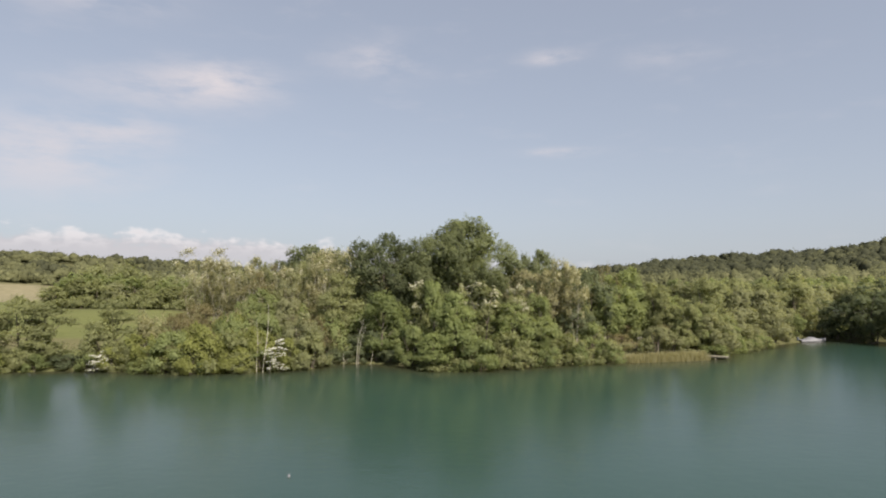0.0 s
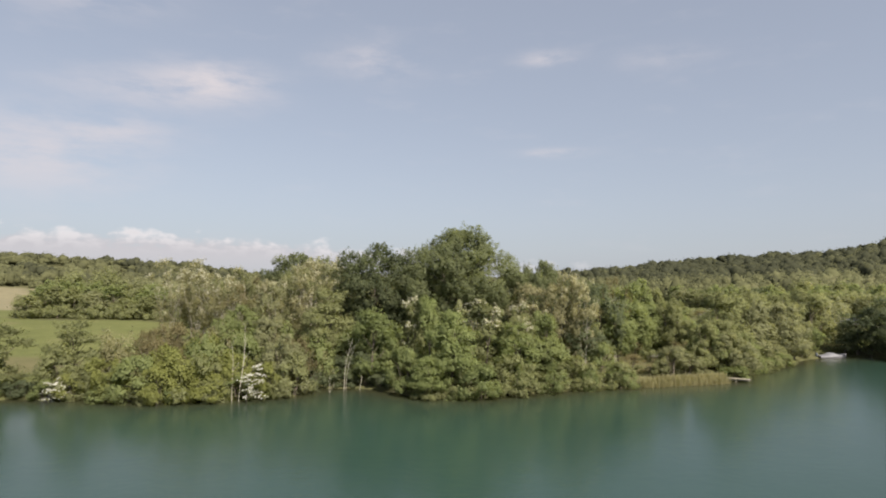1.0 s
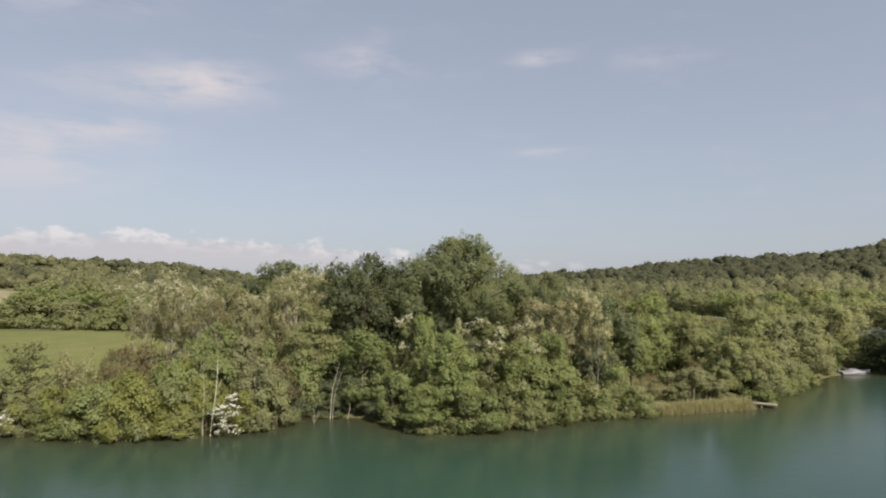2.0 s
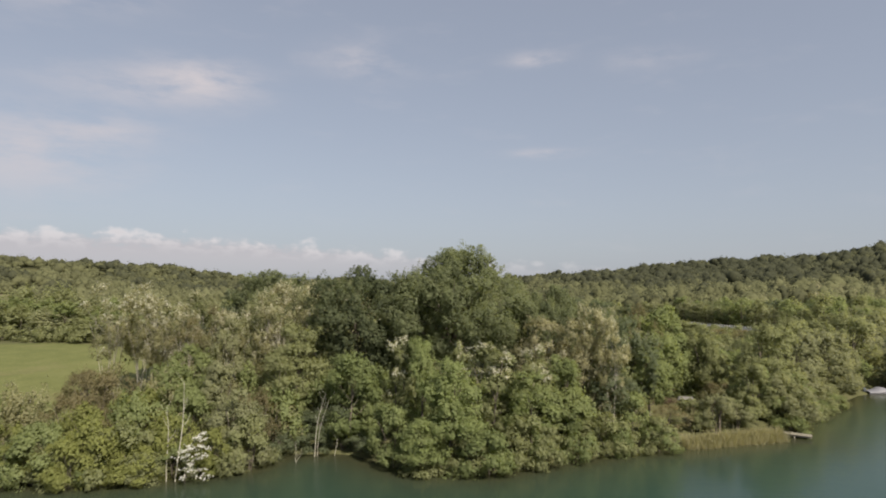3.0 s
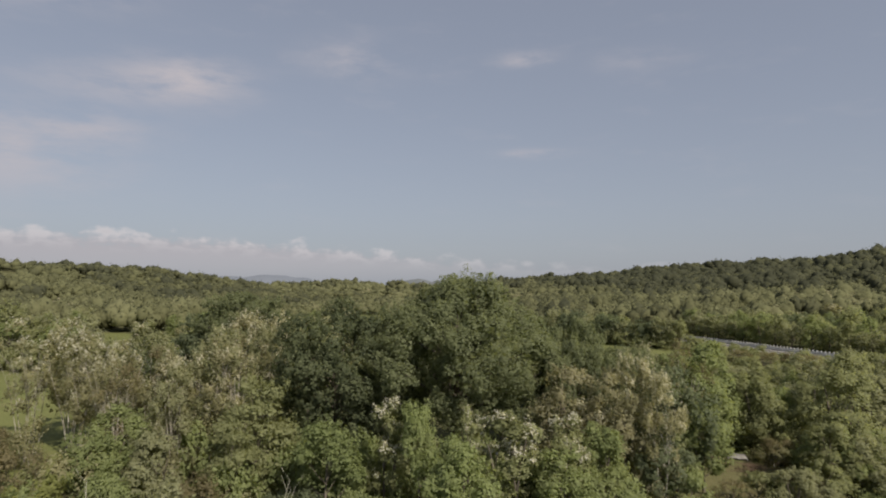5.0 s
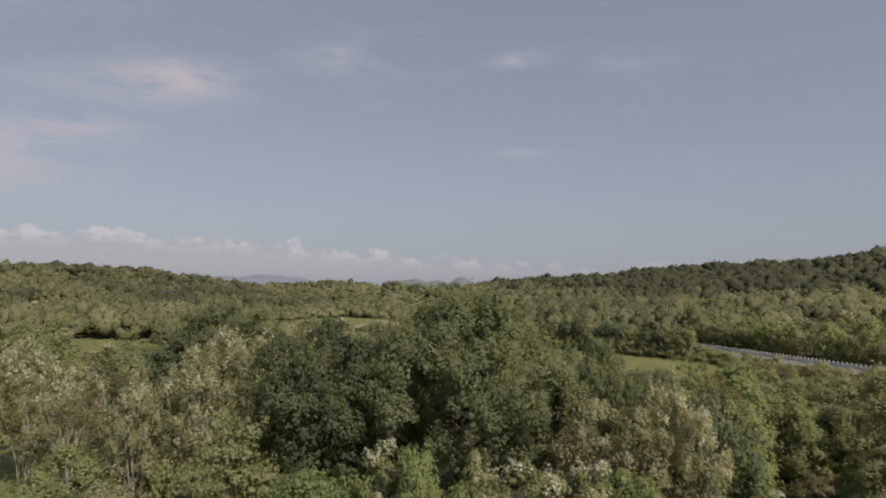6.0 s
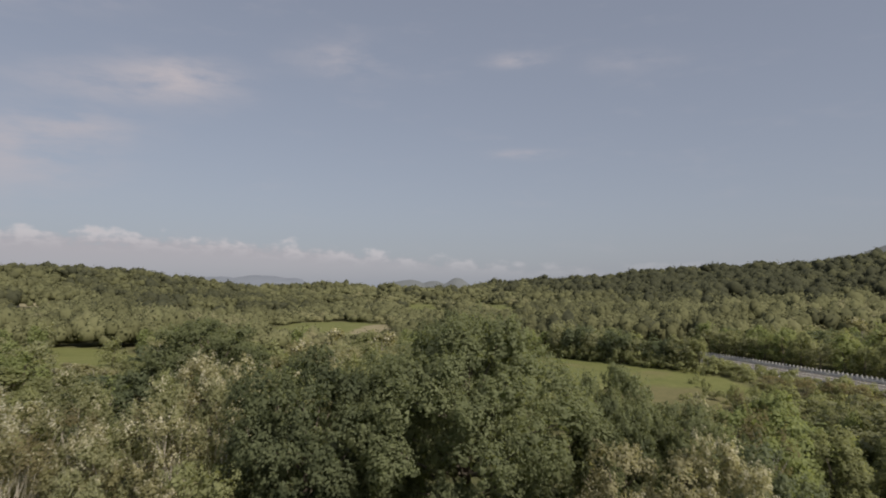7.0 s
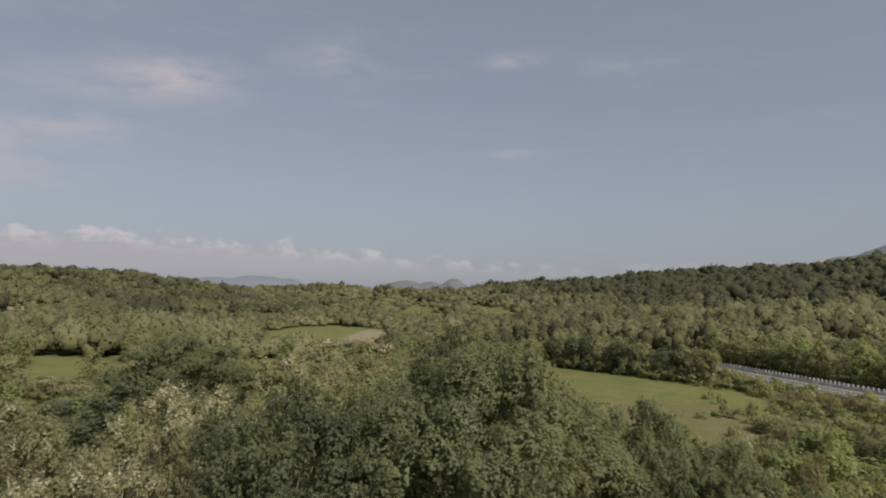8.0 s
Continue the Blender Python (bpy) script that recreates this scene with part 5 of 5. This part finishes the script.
def build_road():
    z = 4.03
    tagged(strip("road", ASPHALT, ((-0.6, z - 0.5), (-0.6, z), (13.2, z), (13.2, z - 0.5)), 100, 330, 3), "grey asphalt road on a low embankment", "road", kind="structure")
    for left in (1.9, 5.2, 11.6):
        tagged(strip("road_marking", ROAD_PAINT, ((left, z + 0.006), (left + 0.22, z + 0.006)), 100, 330, 3), "white painted line along the road", "road marking", kind="structure")
    far = tagged(new("parapet"), "pale concrete parapet with many upright posts", "parapet")
    strip("kerb", CONCRETE, ((-0.5, z), (-0.5, z + 0.42), (0.0, z + 0.42), (0.0, z)), 102, 318, 3, far)
    strip("top_rail", STEEL, ((-0.16, z + 0.72), (-0.16, z + 0.84), (-0.1, z + 0.84), (-0.1, z + 0.72), (-0.16, z + 0.72)), 102, 318, 3, far)
    bm = bmesh.new()
    box(bm, pose(0, 0, 0.38), (0.2, 0.3, 0.8), 0.03)
    post = bm_mesh("post", bm, CONCRETE)
    y = 104.0
    while y < 318:
        p, turn = road_point(y, -0.25, z + 0.28)
        ob = part("post", post, far)
        ob.matrix_basis = Matrix.Translation(p) @ pose(0, 0, 0, 0, 0, turn)
        y += 1.05
    for left, y0, y1 in ((1.0, 102, 318), (12.6, 102, 318)):
        rail = tagged(new("guard_rail"), "galvanised steel guard rail along the road", "guard rail", "guard rails")
        strip("beam", STEEL, ((left, z + 0.45), (left - 0.06, z + 0.53), (left, z + 0.6), (left - 0.06, z + 0.68), (left, z + 0.76), (left + 0.03, z + 0.6), (left, z + 0.45)), y0, y1, 3, rail)
        bm = bmesh.new()
        box(bm, pose(0, 0, 0.35), (0.1, 0.14, 0.74), 0.01)
        stake = bm_mesh("stake", bm, STEEL)
        y = y0 + 1
        while y < y1:
            p, turn = road_point(y, left + 0.1, z - 0.02)
            ob = part("stake", stake, rail)
            ob.matrix_basis = Matrix.Translation(p) @ pose(0, 0, 0, 0, 0, turn)
            y += 4.0


build_road()


# ---- by the water ----
def jetty():
    """A plank landing stage on piles, running out from the reeds."""
    ob = tagged(new("jetty"), "short weathered wooden jetty on piles above the water", "jetty")
    ob.matrix_basis = pose(35.3, 91.1, -0.12, 0, 0, -36)
    length = 5.1
    bm = bmesh.new()
    box(bm, pose(0, 0, 0), (0.2, 1.2, 0.05), 0.008)
    plank = bm_mesh("plank", bm, PLANK)
    for i in range(int(length / 0.22)):
        o = part("plank", plank, ob)
        o.matrix_basis = pose(0.11 + i * 0.22, 0.015 * math.sin(i * 2.3), 0.53 + 0.006 * math.sin(i * 5.1), 0, 0, 0.8 * math.sin(i * 3.7))
    bm = bmesh.new()
    box(bm, pose(length / 2, 0, 0), (length, 0.1, 0.16), 0.01)
    beam = bm_mesh("beam", bm, PLANK)
    for y in (-0.45, 0.45):
        part("beam", beam, ob).matrix_basis = pose(0, y, 0.42)
    v, f = tubes([[((0, 0, -1.9), 0.09), ((0.01, 0, 0), 0.09), ((0, 0.01, 0.5), 0.085)]], 8)
    pile = quick_mesh("pile", v, f, PLANK, True)
    for x in (0.4, 1.9, 3.5):
        for y in (-0.5, 0.5):
            part("pile", pile, ob).matrix_basis = pose(x, y, 0)


def boat():
    """A small moored motor boat under a cover."""
    ob = tagged(new("boat"), "small white motor boat moored at the bank", "boat")
    ob.matrix_basis = pose(67.6, 116.6, -0.2, 0, 0, 4)
    rings, k = [], 9
    for i in range(11):
        f = i / 10
        x = -2.6 + 5.2 * f
        half = 0.95 * (1 - max(0, (f - 0.45) / 0.55) ** 2.2) + 0.02
        deck = 0.44 + 0.3 * f ** 2
        rings.append([(x, half * math.cos(math.pi * j / (k - 1)), -0.25 + (deck + 0.25) * (1 - math.sin(math.pi * j / (k - 1)) ** 0.6)) for j in range(k)])
    vs = np.array([p for r in rings for p in r])
    fs = np.array([(i * k + j, (i + 1) * k + j, (i + 1) * k + j + 1, i * k + j + 1) for i in range(10) for j in range(k - 1)])
    part("hull", quick_mesh("hull", vs, fs, PAINT_WHITE, True), ob)

    def hump(at):
        return 0.42 * math.exp(-((at + 0.3) / 0.8) ** 2)

    vs2 = [(p[0][0], p[0][1] * w, p[0][2] + h) for p in rings for w, h in ((1.04, -0.05), (1.0, 0.06), (0.45, 0.2 + hump(p[0][0])), (-0.45, 0.2 + hump(p[0][0])), (-1.0, 0.06), (-1.04, -0.05))]
    fs2 = np.array([(i * 6 + j, (i + 1) * 6 + j, (i + 1) * 6 + j + 1, i * 6 + j + 1) for i in range(10) for j in range(5)])
    part("cover", quick_mesh("cover", np.array(vs2), fs2, PAINT_WHITE, True), ob, "pale canvas cover")
    bm = bmesh.new()
    box(bm, pose(-2.75, 0, 0.75), (0.35, 0.36, 0.55), 0.06)
    box(bm, pose(-2.8, 0, 0.2), (0.16, 0.14, 0.8), 0.02)
    part("outboard_motor", bm_mesh("outboard_motor", bm, BOAT_BLUE), ob, "dark outboard motor")


def dead_stems():
    rng = np.random.default_rng(3)
    for x, y, dx, dy, hgt, g in ((-21.2, 75.4, 0.5, 0.2, 8.0, 0.055), (-21.9, 75.4, -0.3, 0.3, 6.0, 0.045), (-11.4, 82.6, 1.0, 0.3, 5.8, 0.045), (-11.2, 82.8, 1.1, 0.4, 5.2, 0.035), (-9.3, 83.0, 0.05, 0.0, 2.3, 0.035), (-12.6, 80.6, 0.2, 0, 0.9, 0.04)):
        path = [((dx * f ** 1.3 + 0.12 * math.sin(6 * f + x), dy * f + 0.08 * math.sin(5 * f), -1.0 + (hgt + 1.0) * f), g * (1 - 0.75 * f)) for f in (0, 0.15, 0.3, 0.45, 0.6, 0.75, 0.9, 1.0)]
        paths = [path]
        for j in range(4):
            p, r = path[4 + j % 4]
            a = rng.uniform(0, 6.28)
            paths.append([(p, r * 0.6), ((p[0] + 0.35 * math.cos(a), p[1] + 0.35 * math.sin(a), p[2] + 0.4), r * 0.4), ((p[0] + 0.6 * math.cos(a), p[1] + 0.6 * math.sin(a), p[2] + 0.9), 0.008)])
        v, f = tubes(paths, 6)
        ob = tagged(new("dead_stem", quick_mesh("dead_stem", v, f, DEADWOOD, True)), "bleached dead tree stem standing in the shallows", "dead stem", "dead stems")
        ob.matrix_basis = pose(x, y, 0)


def white_bush(x, y, z, hgt, wide, seed, label):
    """A leaning bush whose level, layered sprays are hung with white blossom, with green leaf between."""
    rng = np.random.default_rng(seed)
    ob = tagged(new("blossoming_bush"), label, "blossoming bush", "blossoming bushes")
    ob.matrix_basis = pose(x, y, z)
    paths, c, n, s = [], [], [], []
    lc, ln, ls = [], [], []
    for k in range(22):
        f, a = (k + rng.uniform(0, 2.5)) / 24, rng.normal(-0.1, 1.1)
        reach = wide * rng.uniform(0.24, 0.66) * (1.12 - 0.4 * f)
        p0 = np.array([0.8 * f * f, 0.1 * math.sin(k), hgt * (0.05 + 0.86 * f)])
        p2 = p0 + np.array([math.cos(a) * reach, math.sin(a) * reach, rng.uniform(0.0, 0.5)])
        paths.append([(tuple(p0), 0.03), (tuple((p0 + p2) / 2 + np.array([0, 0, 0.12])), 0.02), (tuple(p2), 0.006)])
        across = np.array([-math.sin(a), math.cos(a), 0])
        for q in rng.uniform(0.28, 1.08, 40):
            place = p0 + (p2 - p0) * q + across * rng.normal(0, 0.2 * reach * q) + np.array([0, 0, 0.12 * math.sin(q * 3) + rng.normal(0, 0.05)])
            if rng.random() < 0.58:
                c.append(place + np.array([0, 0, 0.07]))
                n.append(np.array([0.1, -0.45, 0.8]) + rng.normal(0, 0.4, 3))
                s.append(rng.uniform(0.10, 0.20))
            else:
                lc.append(place - np.array([0, 0, 0.06]))
                ln.append(np.array([0, -0.2, 1]) + rng.normal(0, 0.5, 3))
                ls.append(rng.uniform(0.12, 0.24))
    paths.append([((0, 0, -0.5), 0.06), ((0.2, 0, hgt * 0.5), 0.045), ((0.8, 0.1, hgt * 0.96), 0.01)])
    v, f = tubes(paths)
    part("stem", quick_mesh("stem", v, f, BARK), ob)
    v, f = leaf_sprays(np.array(c), np.array(n), np.array(s), rng)
    part("blossom", quick_mesh("blossom", v, f, LEAF["white"]), ob, "white blossom sprays")
    v, f = leaf_sprays(np.array(lc), np.array(ln), np.array(ls), rng)
    part("leaves", quick_mesh("leaves", v, f, LEAF["olive"]), ob, "green leaves between the blossom")


def reeds():
    """The reed fringe of the east shore: one mass of blades."""
    rng = np.random.default_rng(9)
    n = 5200
    along = rng.uniform(0, 1, n)
    x = 24.5 + 12 * along ** 0.8
    shore = np.interp(x, LAKE[14:21, 0], LAKE[14:21, 1])
    y = shore + rng.normal(0.1, 0.55, n)
    z = np.maximum(land(x, y), -0.4)
    hgt = rng.uniform(0.4, 1.2, n)
    lean = rng.normal(0, 0.22, (n, 2)) * hgt[:, None]
    w = rng.uniform(0.02, 0.045, n)
    a = rng.uniform(0, 3.14, n)
    ux, uy = np.cos(a) * w, np.sin(a) * w
    v = np.stack([np.stack([x - ux, y - uy, z], 1), np.stack([x + ux, y + uy, z], 1),
                  np.stack([x + lean[:, 0] + ux * 0.3, y + lean[:, 1] + uy * 0.3, z + hgt], 1), np.stack([x + lean[:, 0] - ux * 0.3, y + lean[:, 1] - uy * 0.3, z + hgt * 0.96], 1)], axis=1).reshape(-1, 3)
    tagged(new("reeds", quick_mesh("reeds", v, np.arange(4 * n).reshape(n, 4), LEAF["reed"])), "straw-coloured reeds fringing the lake shore", "reeds", kind="stuff")


def buoy():
    bm = bmesh.new()
    bmesh.ops.create_uvsphere(bm, u_segments=14, v_segments=9, radius=0.14)
    bmesh.ops.scale(bm, vec=(1, 1, 1.25), verts=bm.verts)
    bmesh.ops.create_cone(bm, cap_ends=True, segments=10, radius1=0.05, radius2=0.03, depth=0.12, matrix=pose(0, 0, 0.2))
    ob = tagged(new("buoy", bm_mesh("buoy", bm, PAINT_WHITE, True)), "small white float on the lake", "buoy")
    ob.matrix_basis = pose(-8.2, 34.3, 0.03, 6, 4, 0) @ Matrix.Scale(0.55, 4)


jetty()
boat()
dead_stems()
white_bush(-20.4, 75.0, -0.1, 4.1, 3.0, 4, "bush hung with white blossom over the water")
white_bush(-41.2, 74.9, 0.0, 2.3, 2.8, 6, "low bush with white blossom on the bank")
reeds()
buoy()


# ---- the small clearing by the east shore ----
def brush_pile(x, y, wide, seed):
    """Cut branches heaped on the bare ground."""
    rng = np.random.default_rng(seed)
    ob = tagged(new("brush_pile"), "heap of brown cut branches on bare earth", "brush pile", "brush piles")
    ob.matrix_basis = pose(x, y, ground_z(x, y))
    v, f = [], []
    for k in range(70):
        a, r = rng.uniform(0, 6.28), rng.uniform(0, 0.7) * wide / 2
        h = 0.75 * (1 - (2 * r / wide) ** 2) * rng.uniform(0.1, 1)
        b, half = rng.uniform(0, 3.14), rng.uniform(0.5, 1.2)
        mid = (math.cos(a) * r, math.sin(a) * r, h)
        way = (math.cos(b) * half, math.sin(b) * half, rng.uniform(-0.2, 0.25))
        path = [((mid[0] - way[0], mid[1] - way[1], max(0.02, mid[2] - way[2])), 0.028), (mid, 0.022), ((mid[0] + way[0], mid[1] + way[1], max(0.02, mid[2] + way[2])), 0.007)]
        tv, tf = tubes([path], 4)
        f.append(tf + sum(map(len, v)))
        v.append(tv)
    tagged(part("branches", quick_mesh("branches", np.concatenate(v), np.concatenate(f), BRUSH), ob), kind="stuff")


def covered_stack(x, y, turn):
    """A low pallet of timber under a grey sheet."""
    ob = tagged(new("covered_stack"), "low timber stack under a grey sheet", "covered stack")
    ob.matrix_basis = pose(x, y, ground_z(x, y), 0, 0, turn)
    bm = bmesh.new()
    box(bm, pose(0, 0, 0), (1.7, 0.14, 0.1), 0.01)
    board = bm_mesh("board", bm, PLANK)
    for i in range(6):
        part("board", board, ob).matrix_basis = pose(0, -0.45 + 0.18 * i, 0.3)
    bm = bmesh.new()
    box(bm, pose(0, 0, 0.12), (0.12, 1.05, 0.24), 0.01)
    bearer = bm_mesh("bearer", bm, PLANK)
    for bx in (-0.7, 0, 0.7):
        part("bearer", bearer, ob).matrix_basis = pose(bx, 0, 0)
    n = 12
    vs, fs = [], []
    for i in range(n + 1):
        for j in range(n + 1):
            u, w = -1.0 + 2.0 * i / n, -0.66 + 1.32 * j / n
            edge = max(abs(u) - 0.84, 0) * 1.6 + max(abs(w) - 0.5, 0) * 1.6
            vs.append((u, w, 0.44 - edge + 0.03 * math.sin(u * 7 + w * 5) + 0.02 * math.sin(w * 13)))
    for i in range(n):
        for j in range(n):
            a = i * (n + 1) + j
            fs.append((a, a + n + 1, a + n + 2, a + 1))
    part("sheet", quick_mesh("sheet", np.array(vs), np.array(fs), SHEET, True), ob, "grey tarpaulin")


brush_pile(31.4, 98.6, 5.4, 1)
brush_pile(33.6, 96.0, 4.2, 2)
brush_pile(28.8, 100.6, 4.0, 3)
covered_stack(32.3, 103.0, -20)
